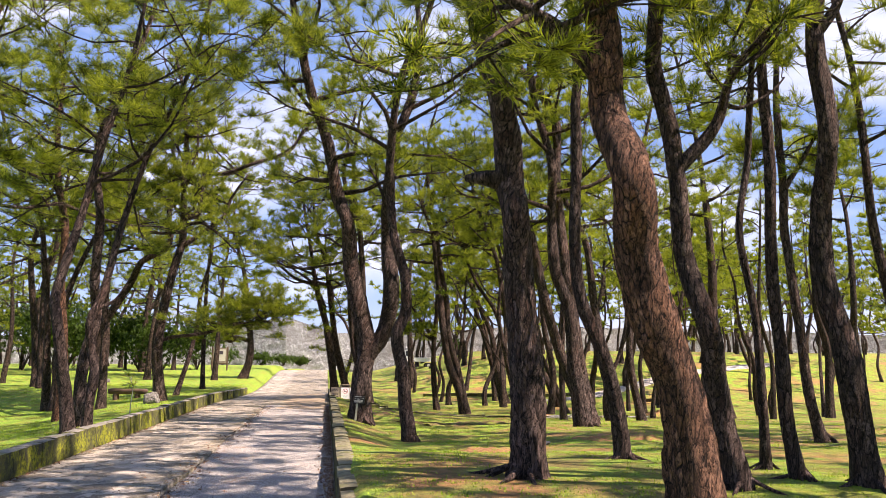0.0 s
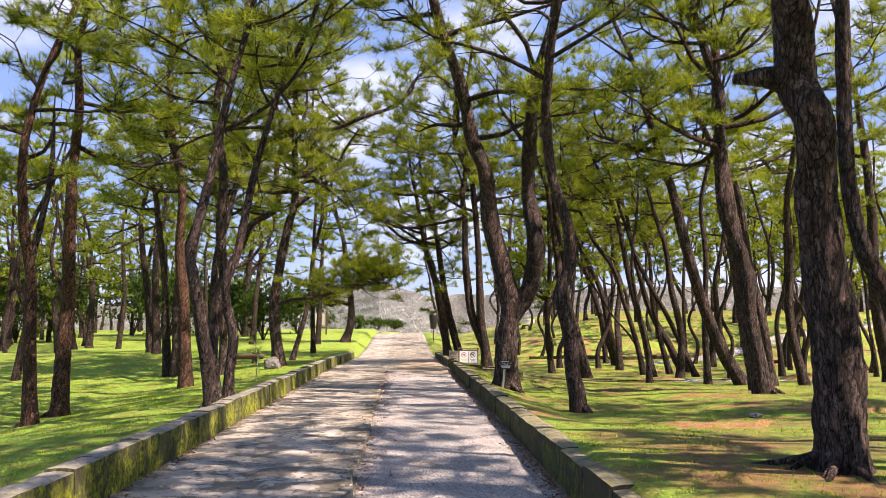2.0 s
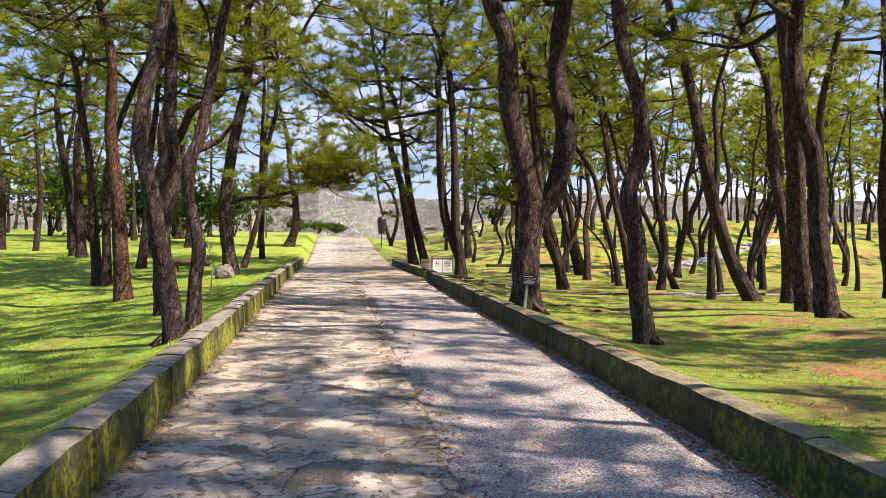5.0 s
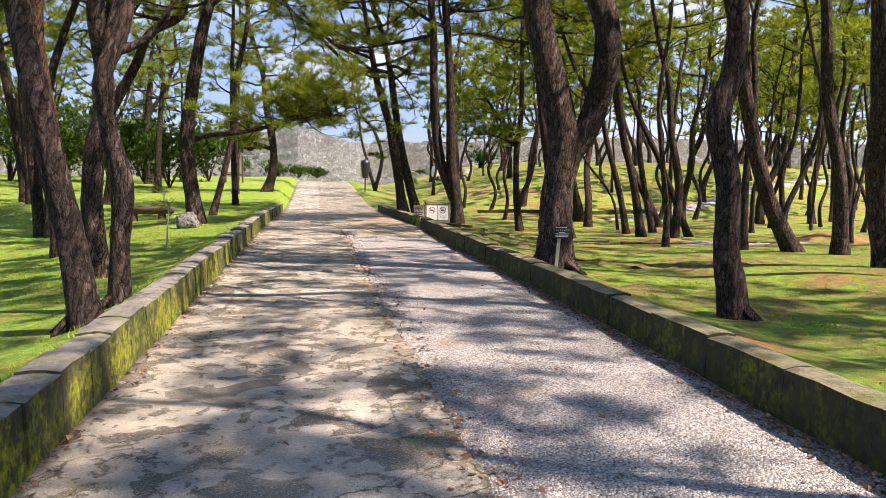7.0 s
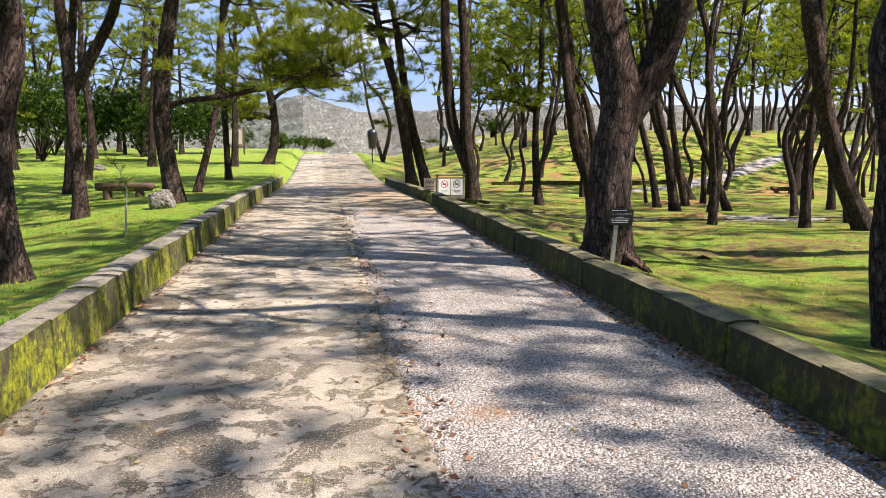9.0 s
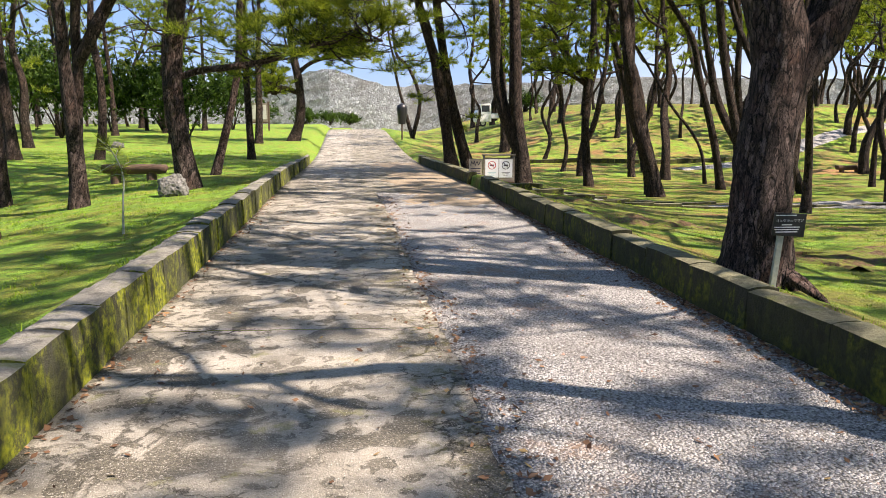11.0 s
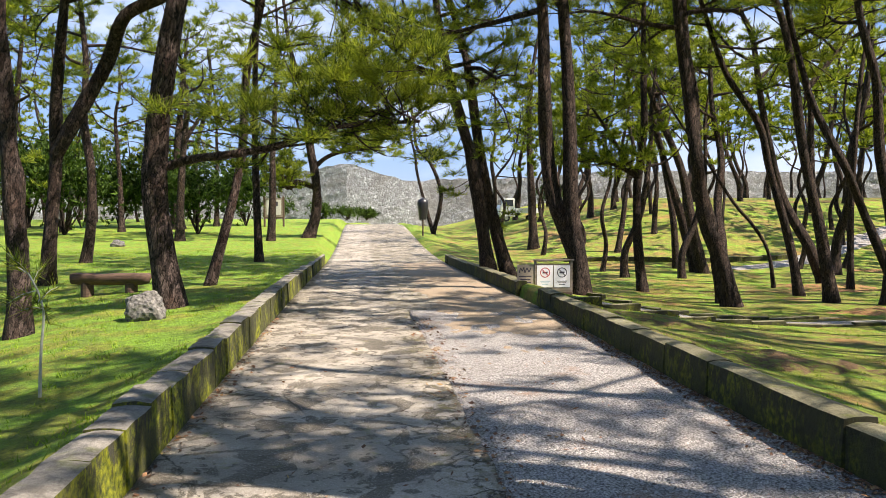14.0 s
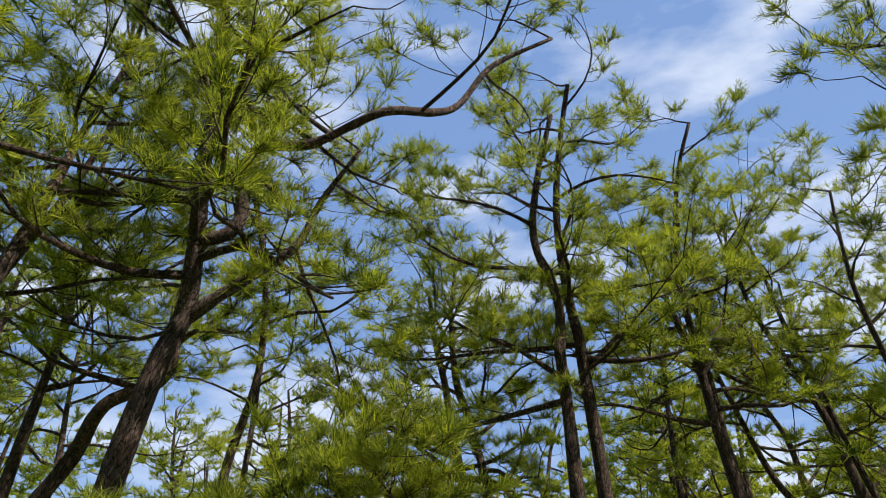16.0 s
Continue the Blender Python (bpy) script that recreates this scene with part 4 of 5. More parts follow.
# ---- curbs ----
def build_curb(name, edge, side, length, top, material, y0, y1, seed, label):
    """A curb of butted blocks, each a little out of line."""
    rng = np.random.default_rng(seed)
    shapes = []
    for k in range(5):
        bm = box_bm((0.24, length - 0.006, 0.62), bevel=0.0)
        bmesh.ops.subdivide_edges(bm, edges=bm.edges[:], cuts=2, use_grid_fill=True)
        for v in bm.verts:
            v.co += Vector((rng.normal(0, 0.005), 0, rng.normal(0, 0.003)))
            if abs(v.co.x) > 0.11 and v.co.z > 0.29:
                v.co.x *= 0.93
                v.co.z -= 0.012
        me = bpy.data.meshes.new("curb_block")
        bm.to_mesh(me)
        bm.free()
        me.materials.append(material)
        shapes.append(me)
    root = tagged(new(name), label, "curb", kind="structure")
    n = int((y1 - y0) / length)
    for k in range(n):
        y = y0 + (k + 0.5) * length
        ob = new("curb_block", shapes[int(rng.integers(5))])
        slope = math.degrees(math.atan((edge(y + 0.1) - edge(y - 0.1)) / 0.2))
        ob.matrix_world = pose(edge(y) + side * 0.12 + rng.normal(0, 0.006), y, road_height(y) + top - 0.31 + rng.normal(0, 0.008), rng.normal(0, 0.3), rng.normal(0, 0.5), -slope + rng.normal(0, 0.25))
        ob.parent = root
    return root


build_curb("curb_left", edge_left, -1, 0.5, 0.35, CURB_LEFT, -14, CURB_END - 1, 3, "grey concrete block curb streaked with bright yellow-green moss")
build_curb("curb_right", edge_right, 1, 0.9, 0.28, CURB_RIGHT, -14, 28.4, 4, "concrete block curb furred with dark green moss, shade darkened into its colour")
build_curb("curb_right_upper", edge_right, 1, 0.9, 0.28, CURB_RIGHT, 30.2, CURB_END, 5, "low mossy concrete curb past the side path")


# ---- grass ----
def scatter_grass(name, count, box, seed, keep, size, width, label):
    rng = np.random.default_rng(seed)
    x0, x1, y0, y1 = box
    xs = rng.uniform(x0, x1, count)
    ys = y0 + (y1 - y0) * rng.uniform(0, 1, count) ** 1.5
    spots = []
    for x, y in zip(xs, ys):
        if keep(x, y) and noise.noise((x * 0.55, y * 0.55, 11)) + 0.45 * noise.noise((x * 2.3, y * 2.3, 4)) > -0.18:
            spots.append((x, y, ground_height(x, y)))
    p = np.array(spots)
    n, per = len(p), 5
    p = np.repeat(p, per, 0) + rng.normal(0, 0.03, (n * per, 3)) * np.array([1, 1, 0])
    d = rng.normal(0, 0.55, (n * per, 3))
    d[:, 2] = 1
    d /= np.linalg.norm(d, axis=1, keepdims=True)
    side = np.cross(d, rng.normal(0, 1, (n * per, 3)))
    side /= np.linalg.norm(side, axis=1, keepdims=True)
    ln = size * rng.uniform(0.5, 1.4, (n * per, 1))
    v = np.stack([p - side * width, p + side * width, p + d * ln], 1).reshape(-1, 3)
    v[:, 2] -= 0.005
    ob = new(name, big_mesh(name, v, np.arange(len(v)).reshape(-1, 3), GRASS))
    tagged(ob, label, "grass", kind="stuff")


scatter_grass("grass_left", 24000, (-15, -1.5, 5, 44), 21, lambda x, y: x < edge_left(y) - 0.25, 0.048, 0.005, "short bright green grass on the lawn")
scatter_grass("grass_right", 18000, (1.6, 15, 5, 44), 22, lambda x, y: x > edge_right(y) + 0.25, 0.03, 0.006, "thin yellow-green moss and grass under pines")


# ---- loose gravel ----
def scatter_gravel():
    rng = np.random.default_rng(31)
    n = 15000
    y = 4.5 + 19.5 * rng.uniform(0, 1, n) ** 1.3
    u = rng.uniform(0, 1, n)
    lo = np.array([seam_ragged(a) for a in y])
    hi = np.array([edge_right(a) for a in y])
    x = lo + 0.03 + (hi - lo - 0.05) * u
    z = np.array([gravel_height(a, b) for a, b in zip(x, y)])
    octa = np.array([(1, 0, -0.5), (-1, 0, -0.5), (0, 1, -0.5), (0, -1, -0.5), (0.15, 0.1, 1)], float)
    faces = np.array([(0, 2, 4), (2, 1, 4), (1, 3, 4), (3, 0, 4)])
    size = rng.uniform(0.004, 0.012, (n, 1, 1))
    shape = octa[None] * rng.uniform(0.55, 1.3, (n, 5, 1)) * size * np.array([1, 1, 0.7])
    an = rng.uniform(0, 6.28, n)
    c, s = np.cos(an)[:, None], np.sin(an)[:, None]
    rx, ry = shape[..., 0] * c - shape[..., 1] * s, shape[..., 0] * s + shape[..., 1] * c
    v = np.stack([rx + x[:, None], ry + y[:, None], shape[..., 2] + z[:, None] + 0.004], -1).reshape(-1, 3)
    f = (faces[None] + (np.arange(n) * 5)[:, None, None]).reshape(-1, 3)
    m = Mat("gravel_stones", rough=0.9)
    m.color(m.ramp(m.rand(island=True), (0.0, (0.13, 0.12, 0.115)), (0.5, (0.33, 0.32, 0.31)), (0.93, (0.55, 0.54, 0.525)), (1.0, (0.38, 0.22, 0.15))))
    tagged(new("gravel", big_mesh("gravel", v, f, m.m)), "loose crushed pale grey gravel stones", "gravel", kind="stuff")


scatter_gravel()


# ---- small things along the drive ----
def rod_bm(a, b, r, sides=8, taper=1.0):
    bm = bmesh.new()
    v, f = tube(np.array([a, (np.array(a) + np.array(b)) / 2, b], float), [r, r * (1 + taper) / 2, r * taper], sides)
    vs = [bm.verts.new(p) for p in v]
    for t in f:
        bm.faces.new([vs[i] for i in t])
    bm.faces.new([vs[i] for i in reversed(range(sides))])
    return bm


def ring_bm(radius, wide, y, at, sides=36):
    """A flat ring with a slash, facing the road."""
    bm = bmesh.new()
    inner, outer = [], []
    for k in range(sides):
        a = 2 * math.pi * k / sides
        for r, acc in ((radius - wide, inner), (radius, outer)):
            acc.append(bm.verts.new((at[0] + r * math.cos(a), y, at[1] + r * math.sin(a))))
    for k in range(sides):
        n = (k + 1) % sides
        bm.faces.new((outer[k], outer[n], inner[n], inner[k]))
    w = wide * 0.5
    c, s = math.cos(radians(-45)), math.sin(radians(-45))
    bar = [bm.verts.new((at[0] + u * c - q * s, y - 0.0006, at[1] + u * s + q * c)) for u, q in ((-radius + wide, -w), (radius - wide, -w), (radius - wide, w), (-radius + wide, w))]
    bm.faces.new(bar)
    return bm


def notice_board():
    x, y = 2.04, 30.36
    z = lawn_height(1.9, y) - 0.32
    root = new("notice_board")
    root.location = (x, y, z)
    part("panel", box_bm((0.74, 0.02, 0.56), (0, 0, 0.52), 0.004), WEATHERED, root)
    part("top_rail", box_bm((0.80, 0.07, 0.035), (0, 0, 0.87), 0.006), WEATHERED, root)
    part("bottom_rail", box_bm((0.74, 0.035, 0.04), (0, -0.004, 0.22), 0.006), DARK_WOOD, root)
    for px in (-0.355, 0.355):
        part("post", box_bm((0.045, 0.05, 0.98), (px, 0.02, 0.39), 0.005), WEATHERED, root)
    for px, ink in ((-0.166, RED_INK), (0.166, INK)):
        sheet = part("notice_sheet", box_bm((0.315, 0.003, 0.43), (px, -0.0135, 0.55), 0.0), PAPER, root, "white laminated notice with a prohibition ring")
        part("prohibition_ring", ring_bm(0.098, 0.016, -0.0165, (px, 0.625)), ink, sheet, "printed ring with a slash")
        part("pictogram", box_bm((0.10, 0.001, 0.035), (px, -0.0158, 0.625), 0.0), INK, sheet)
        for k in range(3):
            part("print_line", box_bm((0.2 - 0.04 * k, 0.001, 0.012), (px, -0.0158, 0.455 - 0.032 * k), 0.0), BLUE_INK if px < 0 else INK, sheet)
    board = part("cardboard_sign", box_bm((0.33, 0.012, 0.56), (-0.545, 0.01, 0.50), 0.003), plain("plywood", (0.36, 0.30, 0.24), 0.85, vary=0.2), root, "weathered plywood board with dark hand lettering")
    zig = [(-0.67, 0.62), (-0.645, 0.72), (-0.61, 0.65), (-0.58, 0.73), (-0.56, 0.62), (-0.52, 0.72), (-0.48, 0.63), (-0.44, 0.72)]
    for (ax, az), (bx, bz) in zip(zig, zig[1:]):
        bm = bmesh.new()
        d = Vector((bx - ax, 0, bz - az)).normalized()
        n = Vector((-d.z, 0, d.x)) * 0.009
        bm.faces.new([bm.verts.new(q) for q in (Vector((ax, 0.003, az)) - n, Vector((bx, 0.003, bz)) - n, Vector((bx, 0.003, bz)) + n, Vector((ax, 0.003, az)) + n)])
        part("brush_stroke", bm, INK, board)
    for k, w in enumerate((0.24, 0.2, 0.23, 0.16)):
        part("lettering", box_bm((w, 0.001, 0.026), (-0.55, 0.003, 0.55 - 0.06 * k), 0.0), INK, board)
    tagged(root, "low wooden notice board with two white prohibition notices", "notice board")


notice_board()


def text_part(words, size, at, material, parent):
    """Raised letters in the built-in font, turned to mesh."""
    cu = bpy.data.curves.new("lettering", "FONT")
    cu.body, cu.size, cu.align_x, cu.extrude = words, size, "CENTER", 0.0004
    ob = bpy.data.objects.new("lettering", cu)
    scene.collection.objects.link(ob)
    dg = bpy.context.evaluated_depsgraph_get()
    me = bpy.data.meshes.new_from_object(ob.evaluated_get(dg))
    bpy.data.objects.remove(ob)
    me.materials.clear()
    me.materials.append(material)
    p = link_part("lettering", me, parent)
    p.matrix_local = pose(*at, 90, 0, 0)
    return p


def tree_label():
    root = new("tree_name_sign")
    root.location = (2.36, 18.1, lawn_height(2.4, 18.1) - 0.1)
    part("post", box_bm((0.045, 0.03, 0.66), (0, 0.02, 0.25), 0.005, Matrix.Rotation(radians(5), 4, "Y")), POST_GREY, root)
    tilt = Matrix.Rotation(radians(4), 4, "Y")
    plate = part("plate", box_bm((0.25, 0.012, 0.175), (0.07, -0.008, 0.60), 0.003, tilt), BLACK, root, "black name plate with white lettering")
    text_part("リュウキュウマツ", 0.027, (0.07, -0.0155, 0.622), WHITE_INK, plate)
    for k, w in enumerate((0.16, 0.08, 0.20, 0.19, 0.17)):
        part("print_line", box_bm((w, 0.001, 0.007), (0.05 + (0.0 if k else -0.01), -0.0152, (0.672, 0.600, 0.582, 0.564, 0.546)[k]), 0.0), WHITE_INK, plate)
    tagged(root, "small black tree name plate on a grey post beside a pine", "sign")


tree_label()


def log_bench(x, y, turn, label):
    root = new("log_bench")
    root.matrix_world = pose(x, y, lawn_height(x, y), 0, 0, turn)
    rng = np.random.default_rng(8)
    s = Soup()
    pts = np.array([(-0.66 + 0.11 * k, 0.01 * math.sin(k), 0.30) for k in range(13)])
    v, f = tube(pts, [0.125] + [0.14] * 11 + [0.125], 18, 0.03, rng)
    v[:, 2] = np.minimum(v[:, 2], 0.36 + 0.006 * np.sin(v[:, 0] * 9))
    s.add(v, f)
    cap = np.vstack([v[:18], [pts[0]]])
    s.add(cap, [(k, 18, (k + 1) % 18) for k in range(18)])
    link_part("seat", s.mesh("seat", DARK_WOOD), root)
    for px in (-0.4, 0.36):
        part("support", rod_bm((px, 0, -0.05), (px, 0, 0.21), 0.11, 14, 0.95), DARK_WOOD, root)
    tagged(root, label, "bench", group="log benches")


log_bench(-6.05, 29.4, 0, "dark split-log bench on two stub logs in the grass")
log_bench(19.9, 44.7, 6, "reddish split-log bench on bare earth among thin pines")


def earth_material():
    m = Mat("red_earth", rough=0.95, coords="World")
    n = m.noise(26, 7, 0.75)
    col = m.ramp(n, (0.32, (0.14, 0.060, 0.028)), (0.5, (0.32, 0.15, 0.065)), (0.68, (0.50, 0.29, 0.14)))
    col = m.mix(m.ramp(m.noise(5, 7, 0.75), (0.48, 0.0), (0.58, 0.9)), col, (0.19, 0.23, 0.028))
    m.color(col)
    m.bump(n, 1.0, 0.05)
    return m.m


EARTH = earth_material()


def matted_needles_material():
    m = Mat("matted_needles", rough=0.95, coords="World")
    n = m.noise(30, 8, 0.78)
    col = m.ramp(n, (0.34, (0.055, 0.035, 0.018)), (0.5, (0.15, 0.090, 0.042)), (0.66, (0.30, 0.19, 0.09)))
    col = m.mix(m.ramp(m.noise(3.5, 8, 0.78), (0.46, 0.0), (0.54, 0.9)), col, (0.20, 0.25, 0.030))
    m.color(col)
    m.bump(n, 1.0, 0.06)
    return m.m


MATTED = matted_needles_material()


def ground_patch(name, x, y, rx, ry, rise, material, seed, label, category):
    """A bare patch or low mound with a ragged rim that dips under the lawn."""
    verts, faces = [], []
    nr, na = 16, 56
    for i in range(nr + 1):
        u = i / nr
        for j in range(na):
            a = 2 * math.pi * j / na
            c, d = math.cos(a), math.sin(a)
            reach = u * (1 + 0.55 * noise.noise((c * 1.6, d * 1.6, seed)) + 0.30 * noise.noise((c * 5, d * 5, seed)))
            px, py = x + rx * c * reach, y + ry * d * reach
            lift = 0.03 + rise * (1 - smooth_step(u)) + 0.09 * noise.noise((px * 3.5, py * 3.5, seed)) * (0.3 + u)
            verts.append((px, py, ground_height(px, py) + lift - 0.06 * smooth_step((u - 0.55) / 0.45)))
    for i in range(nr):
        for j in range(na):
            k = (j + 1) % na
            faces.append((i * na + j, (i + 1) * na + j, (i + 1) * na + k, i * na + k))
    tagged(new(name, mesh_of(name, verts, faces, material, True)), label, category, kind="structure")


for k, (px, py, rx, ry) in enumerate(((4.6, 12.0, 0.75, 0.55), (7.0, 13.6, 0.9, 0.7), (12.4, 38.6, 1.9, 1.6), (9.6, 31.8, 1.3, 0.9), (20.0, 45.6, 2.4, 2.0))):
    ground_patch("earth_patch", px, py, rx, ry, 0.03, EARTH, 3.0 + k, "bare orange-red earth showing through thin moss", "bare earth")
for k, (px, py, rx, ry) in enumerate(((5.4, 20.6, 2.3, 0.7), (3.1, 23.6, 1.0, 0.8), (3.0, 26.6, 0.9, 0.6))):
    ground_patch("needle_patch", px, py, rx, ry, 0.0, MATTED, 23.0 + k, "brown fallen pine needles matted on the lawn", "litter")
ground_patch("earth_mound", 15.7, 31.6, 1.5, 1.0, 0.28, EARTH, 41.0, "low earth mound heaped round pine roots", "mound")
ground_patch("gravel_patch", 10.6, 29.6, 1.7, 1.3, 0.02, GRAVEL, 44.0, "pale gravel washed out between the pines", "gravel")


def rock(x, y, size, seed, label):
    bm = bmesh.new()
    bmesh.ops.create_icosphere(bm, subdivisions=4, radius=1.0)
    for v in bm.verts:
        p = v.co.copy()
        d = 1 + 0.32 * noise.noise(p * 1.3 + Vector((seed, 0, 0))) + 0.16 * noise.noise(p * 3.5 + Vector((0, seed, 0))) - 0.12 * abs(noise.noise(p * 8))
        v.co = Vector((p.x * size[0], p.y * size[1], p.z * size[2])) * d
    me = bpy.data.meshes.new("rock")
    bm.to_mesh(me)
    bm.free()
    me.materials.append(STONE_PALE)
    ob = new("rock", me)
    ob.location = (x, y, lawn_height(x, y) + size[2] * 0.55)
    tagged(ob, label, "rock")


rock(-4.28, 25.95, (0.27, 0.22, 0.23), 3, "pitted pale limestone boulder in the grass beside a pine")
rock(-12.7, 47.6, (0.3, 0.25, 0.18), 9, "small grey limestone rock on the lawn")
rock(5.6, 13.2, (0.09, 0.08, 0.05), 14, "small grey stone half sunk in moss")


def sapling():
    x, y = -3.83, 22.1
    root = new("pine_sapling")
    root.location = (x, y, lawn_height(x, y))
    rng = np.random.default_rng(4)
    stem = curve_points([(0, 0, -0.05), (0.02, 0, 0.35), (0.04, 0.01, 0.7), (-0.06, 0, 0.98), (-0.22, 0, 1.15)], 0.06)
    s = Soup()
    s.add(*tube(stem, np.linspace(0.016, 0.006, len(stem)), 6))
    tips, ways = [], []
    for k in range(9):
        b = stem[int(len(stem) * 0.62) + int(rng.integers(0, 5))]
        w = unit(rng.normal(0, 1, 3) + (0, 0, 0.2))
        e = b + w * rng.uniform(0.12, 0.3)
        s.add(*tube(np.array([b, (b + e) / 2 + (0, 0, 0.02), e]), [0.006, 0.005, 0.003], 4))
        tips.append(e)
        ways.append(w)
    tips.append(stem[-1])
    ways.append(unit(stem[-1] - stem[-2]))
    link_part("stem", s.mesh("stem", POST_GREY), root)
    link_part("needles", big_mesh("needles", *needles(np.array(tips), np.array(ways), rng, 46, 0.15, 0.006), NEEDLES), root)
    tagged(root, "thin young pine sapling with sparse needle tufts", "sapling")


sapling()


def edging(points, name, label, wide=0.12, high=0.06, seed=1):
    """A line of low edging stones."""
    rng = np.random.default_rng(seed)
    root = tagged(new(name), label, "edging", kind="structure")
    for (ax, ay), (bx, by) in zip(points, points[1:]):
        run = math.hypot(bx - ax, by - ay)
        n = max(1, int(run / 0.6))
        ang = math.degrees(math.atan2(by - ay, bx - ax))
        bm = box_bm((run / n - 0.012, wide, high + 0.2), bevel=0.015)
        me = bpy.data.meshes.new("edging_stone")
        bm.to_mesh(me)
        bm.free()
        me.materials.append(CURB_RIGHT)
        for k in range(n):
            u = (k + 0.5) / n
            x, y = ax + (bx - ax) * u, ay + (by - ay) * u
            ob = new("edging_stone", me)
            ob.matrix_world = pose(x, y, lawn_height(x, y) + high - (high + 0.2) / 2 + rng.normal(0, 0.012), rng.normal(0, 1.5), rng.normal(0, 1.2), ang + rng.normal(0, 1.2))
            ob.parent = root


edging([(1.75, 28.3), (4.6, 28.8), (8.0, 29.2), (13.0, 29.6)], "edging_side_path", "low mossy stone edging along the side path", seed=2)
edging([(2.75, 31.2), (3.9, 29.6), (8.0, 30.6)], "edging_side_path_inner", "low mossy stone edging bending round a pine", seed=3)
edging([(6.6, 50.5), (9.0, 50.3), (12.5, 49.2), (17.0, 49.8)], "edging_far", "low stone edging at the foot of the grassy bank", seed=4, high=0.2, wide=0.22)


def side_path(points, half, name, label, material):
    line = curve_points([(a, b, 0) for a, b in points], 0.5)
    t, _, _ = frames_along(line)
    verts, faces = [], []
    for p, d in zip(line, t):
        n = np.array([-d[1], d[0], 0])
        for u in (-1, -0.5, 0, 0.5, 1):
            q = p + n * u * half
            verts.append((q[0], q[1], ground_height(q[0], q[1]) + 0.03 - 0.05 * abs(u) ** 3))
    for i in range(len(line) - 1):
        for j in range(4):
            a = i * 5 + j
            faces.append((a, a + 1, a + 6, a + 5))
    tagged(new(name, mesh_of(name, verts, faces, material, True)), label, "path", kind="structure")


side_path([(2.2, 29.0), (5.0, 29.4), (9.0, 29.9), (14.0, 30.2)], 0.3, "path_side", "narrow pale gravel side path", GRAVEL)
side_path([(13.0, 47.2), (16.5, 48.8), (21.0, 52.0), (27.0, 56.0), (36.0, 59.0)], 0.7, "path_far", "pale worn path across the grassy bank", GRAVEL)


# ---- things at the end of the drive ----
def kei_truck():
    root = new("pickup_truck")
    x, y = 7.9, 72.0
    root.matrix_world = pose(x, y, lawn_height(x, y), 0, 0, 4)
    cab = bmesh.new()
    prof = [(-1.65, 0.35), (-1.68, 0.95), (-1.35, 1.72), (-0.62, 1.78), (-0.5, 1.7), (-0.48, 0.35)]
    ring = [[cab.verts.new((px, sy, pz)) for px, pz in prof] for sy in (-0.7, 0.7)]
    cab.faces.new(ring[0])
    cab.faces.new(list(reversed(ring[1])))
    for k in range(len(prof)):
        n = (k + 1) % len(prof)
        cab.faces.new((ring[0][n], ring[0][k], ring[1][k], ring[1][n]))
    bmesh.ops.bevel(cab, geom=cab.edges[:], offset=0.04, segments=2, affect="EDGES")
    body = part("cab", cab, CAR_WHITE, root)
    part("side_window", box_bm((0.62, 0.01, 0.48), (-0.95, -0.705, 1.38), 0.003), CAR_GLASS, body, "dark side window")
    part("windscreen", box_bm((0.02, 1.15, 0.62), (-1.54, 0, 1.34), 0.004, Matrix.Rotation(radians(0), 4, "Y")), CAR_GLASS, body, "dark windscreen")
    bed_part = part("cargo_bed", box_bm((2.1, 1.4, 0.10), (0.6, 0, 0.68), 0.02), CAR_WHITE, root)
    for sy in (-0.68, 0.68):
        part("side_gate", box_bm((2.08, 0.04, 0.3), (0.6, sy, 0.86), 0.01), CAR_WHITE, bed_part)
    part("tailgate", box_bm((0.04, 1.32, 0.3), (1.63, 0, 0.86), 0.01), CAR_WHITE, bed_part)
    for px in (-1.15, 0.9):
        for sy in (-0.62, 0.62):
            wheel = part("wheel", rod_bm((px, sy - 0.07, 0.27), (px, sy + 0.07, 0.27), 0.27, 20), RUBBER, root)
            part("rim", rod_bm((px, sy - 0.075, 0.27), (px, sy + 0.075, 0.27), 0.15, 16), POST_GREY, wheel)
    tagged(root, "small white pickup truck parked on the bank behind pines", "truck")


kei_truck()


def info_board():
    root = new("information_board")
    x, y = -9.4, 66.0
    root.location = (x, y, lawn_height(x, y))
    for px in (-0.62, 0.62):
        part("post", box_bm((0.12, 0.12, 2.1), (px, 0, 0.95), 0.01), DARK_WOOD, root)
    panel = part("panel", box_bm((1.15, 0.08, 1.25), (0, -0.02, 1.25), 0.01), WEATHERED, root)
    part("sheet", box_bm((0.95, 0.01, 1.0), (0, -0.067, 1.28), 0.0), plain("faded_print", (0.5, 0.49, 0.45), 0.6), panel, "faded pale printed panel")
    part("picture", box_bm((0.35, 0.004, 0.3), (0.1, -0.075, 1.5), 0.0), INK, panel)
    part("rail", box_bm((1.3, 0.1, 0.1), (0, 0, 0.58), 0.01), DARK_WOOD, root)
    tagged(root, "weathered wooden information board on two posts", "sign")


info_board()


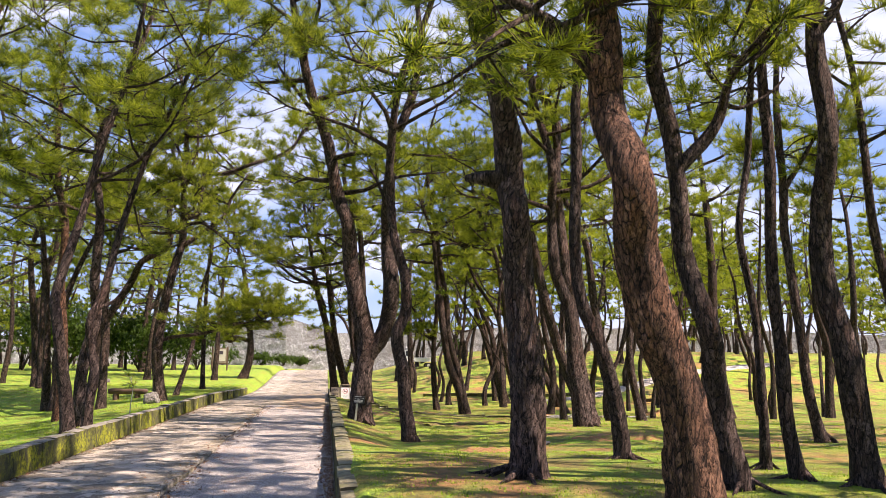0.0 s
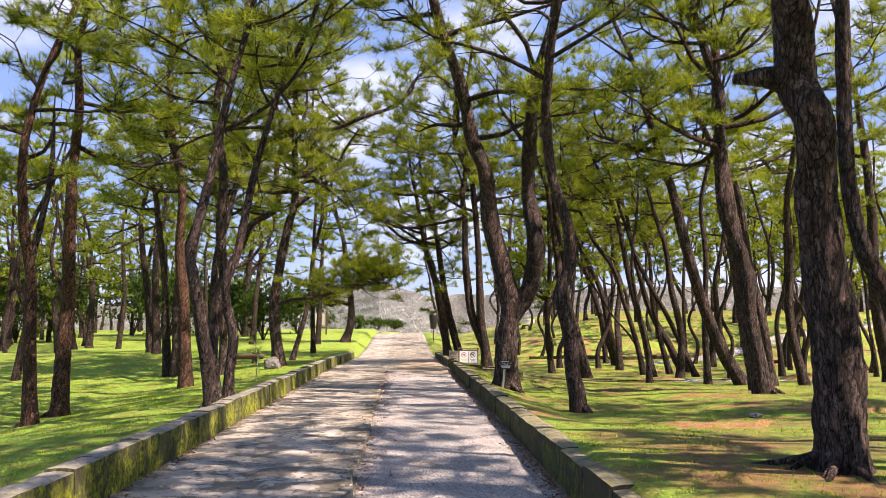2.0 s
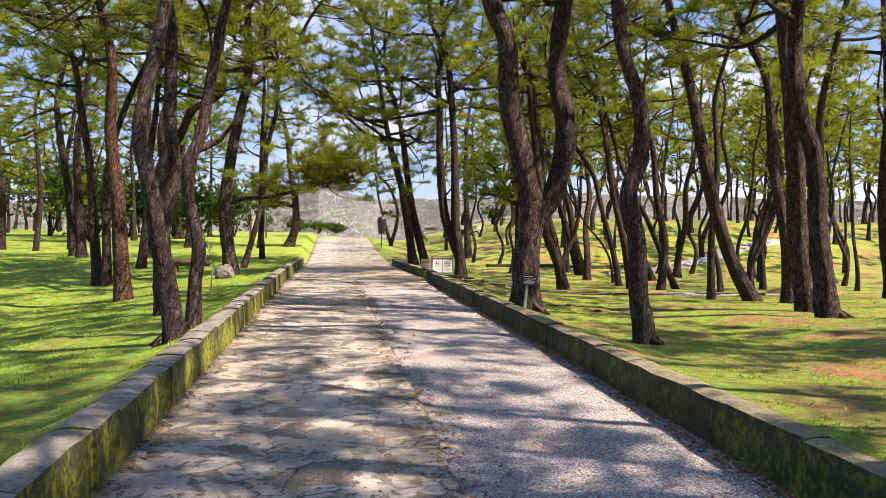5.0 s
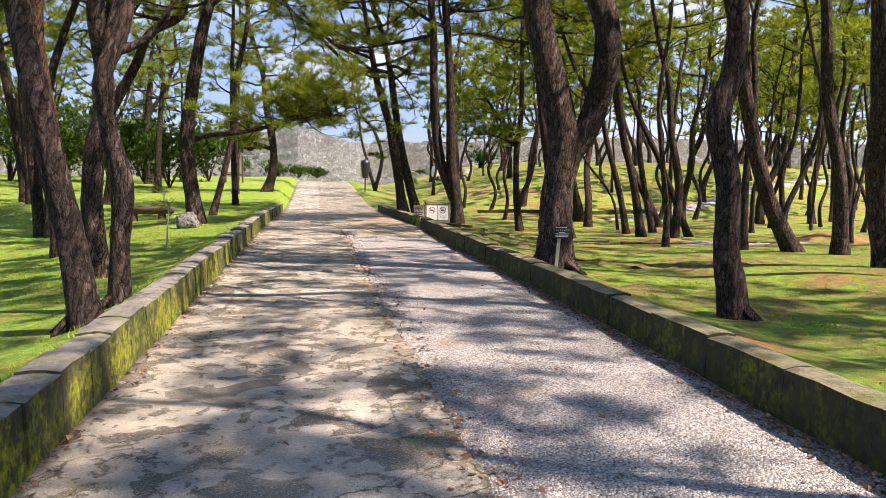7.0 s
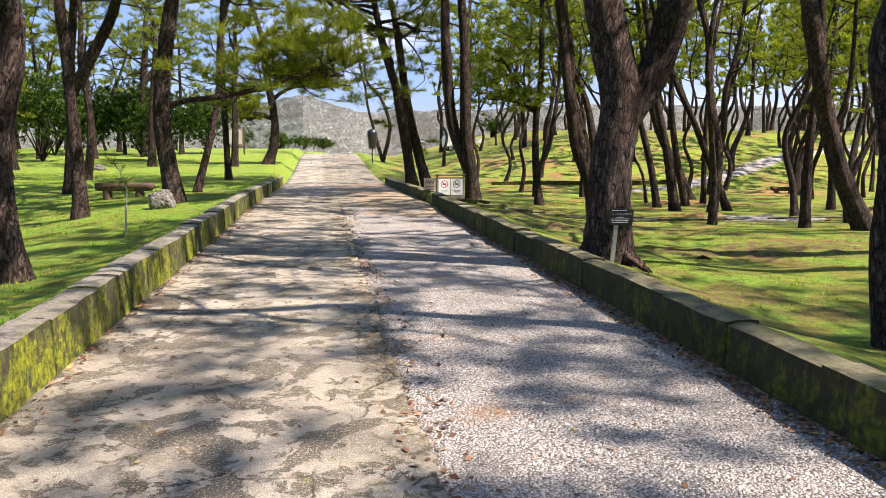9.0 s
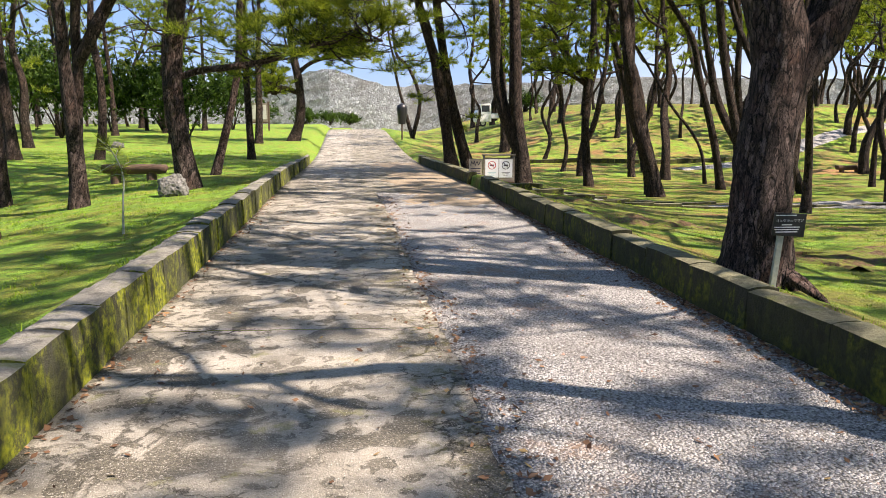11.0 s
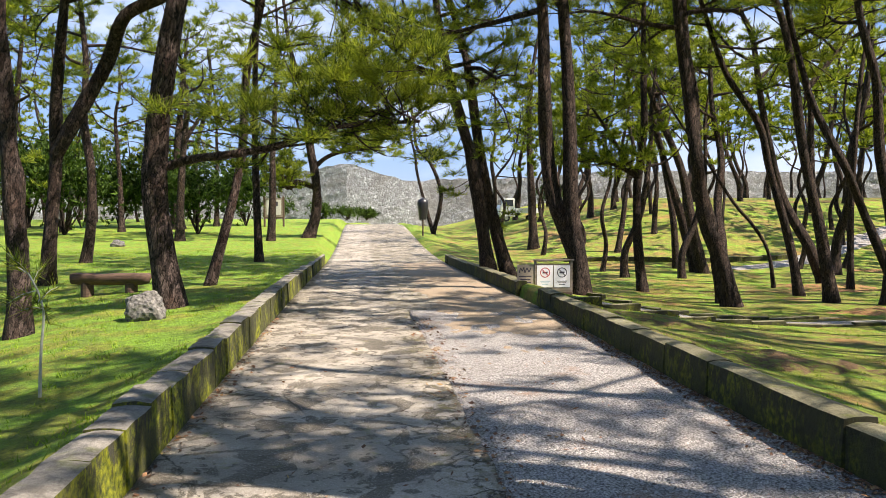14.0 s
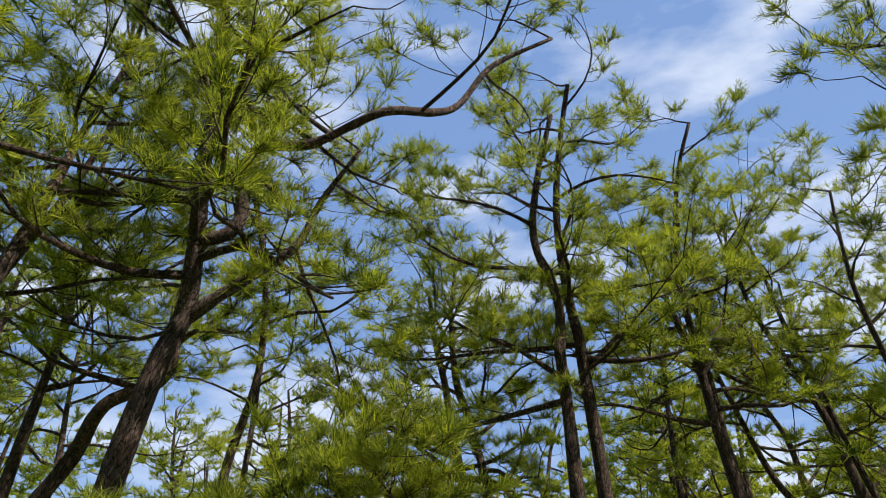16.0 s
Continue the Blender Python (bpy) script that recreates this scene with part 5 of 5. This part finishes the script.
def basket():
    root = new("hanging_basket")
    x, y = 0.35, 62.2
    root.location = (x, y, lawn_height(x, y) + 0.95)
    pts = np.array([(0, 0, 0.0), (0, 0, 0.5), (0, 0, 1.0), (0, 0, 1.2)])
    v, f = tube(pts, [0.22, 0.28, 0.34, 0.30], 14, 0.05, np.random.default_rng(3))
    me = big_mesh("basket", v, f, BLACK)
    link_part("basket", me, root)
    part("stake", rod_bm((0, 0, -1.0), (0, 0, 0.2), 0.05), DARK_WOOD, root)
    tagged(root, "dark tapered bin on a stake between thin pine trunks", "bin")


basket()


def shrub(x, y, wide, high, count, seed, label, blade=(0.16, 0.07)):
    """A bush: several stems and a loose cloud of leaves with an uneven outline."""
    rng = np.random.default_rng(seed)
    root = new("shrub")
    root.location = (x, y, lawn_height(x, y) - 0.05)
    stems, tips, ways = Soup(), [], []
    for k in range(9):
        an = rng.uniform(0, 6.28)
        end = np.array([math.cos(an) * wide * rng.uniform(0.2, 0.8), math.sin(an) * wide * 0.6 * rng.uniform(0.2, 0.8), high * rng.uniform(0.5, 0.9)])
        pts = curve_points([(0, 0, 0), end * 0.5 + rng.normal(0, 0.08, 3), end], 0.3)
        stems.add(*tube(pts, np.linspace(0.05, 0.015, len(pts)), 5))
        for _ in range(count // 9):
            p = end + rng.normal(0, 0.30, 3) * np.array([wide, wide * 0.7, high * 0.62])
            p[2] = max(0.05, p[2])
            tips.append(p)
            ways.append(unit(rng.normal(0, 1, 3) + (0, 0, 0.4)))
    link_part("stem", stems.mesh("stem", BARK_FAR), root)
    v, f = needles(np.array(tips), np.array(ways), rng, 9, blade[0] * 1.6, blade[1])
    link_part("foliage", big_mesh("foliage", v, f, SHRUB), root)
    tagged(root, label, "shrub", group="bushes at the edge of the grove")


rng_shrub = np.random.default_rng(12)
for k in range(20):
    shrub(-11.5 - 2.1 * k + rng_shrub.normal(0, 0.8), 60.0 + rng_shrub.uniform(-4, 8) - 0.45 * k, rng_shrub.uniform(2.0, 2.9), rng_shrub.uniform(3.4, 5.4), 700, 60 + k, "dense dark green bush at the edge of the lawn", (0.2, 0.09))
for k, (sx, sy, sw, sh) in enumerate(((-8.3, 84.5, 1.1, 1.3), (-6.0, 85.0, 1.5, 1.0), (-4.2, 86.0, 0.7, 0.8), (12.0, 82.0, 1.8, 1.6), (-12.0, 82.0, 1.8, 1.8))):
    shrub(sx, sy, sw, sh, 160, 90 + k, "low spiky green bush at the foot of the stone wall", (0.3, 0.06))


def curb_litter():
    """Dead leaves gathered along the foot of the curbs and strewn over the lanes."""
    rng = np.random.default_rng(19)
    n = 7000
    y = 5 + 22 * rng.uniform(0, 1, n)
    kind = rng.uniform(0, 1, n)
    x = np.empty(n)
    for i in range(n):
        if kind[i] < 0.62:
            x[i] = edge_right(y[i]) - 0.02 - abs(rng.normal(0, 0.09))
        elif kind[i] < 0.82:
            x[i] = lane_seam(y[i]) + rng.normal(0.05, 0.10)
        elif kind[i] < 0.92:
            x[i] = edge_left(y[i]) + 0.02 + abs(rng.normal(0, 0.06))
        else:
            x[i] = rng.uniform(edge_left(y[i]) + 0.1, edge_right(y[i]) - 0.1)
    z = np.array([concrete_height(a, b) if a < seam_ragged(b) else gravel_height(a, b) for a, b in zip(x, y)])
    p = np.stack([x, y, z + 0.008], 1)
    d = rng.normal(0, 1, (n, 3)) * np.array([1, 1, 0.25])
    d /= np.linalg.norm(d, axis=1, keepdims=True)
    s = np.cross(d, np.array([[0, 0, 1.0]]) + rng.normal(0, 0.3, (n, 3)))
    s /= np.linalg.norm(s, axis=1, keepdims=True)
    ln, w = rng.uniform(0.02, 0.065, (n, 1)), rng.uniform(0.005, 0.018, (n, 1))
    v = np.stack([p - d * ln * 0.5, p + s * w, p + d * ln * 0.5, p - s * w], 1).reshape(-1, 3)
    q = np.arange(n)[:, None] * 4
    f = np.concatenate([q + np.array([[0, 1, 2]]), q + np.array([[0, 2, 3]])])
    m = Mat("dead_leaves", rough=0.85)
    m.color(m.ramp(m.rand(island=True), (0.0, (0.07, 0.035, 0.02)), (0.5, (0.17, 0.085, 0.045)), (0.9, (0.30, 0.16, 0.08)), (1.0, (0.42, 0.30, 0.12))))
    tagged(new("leaf_litter", big_mesh("leaf_litter", v, f, m.m)), "dry brown leaves and needles along the curb", "litter", kind="stuff")


curb_litter()
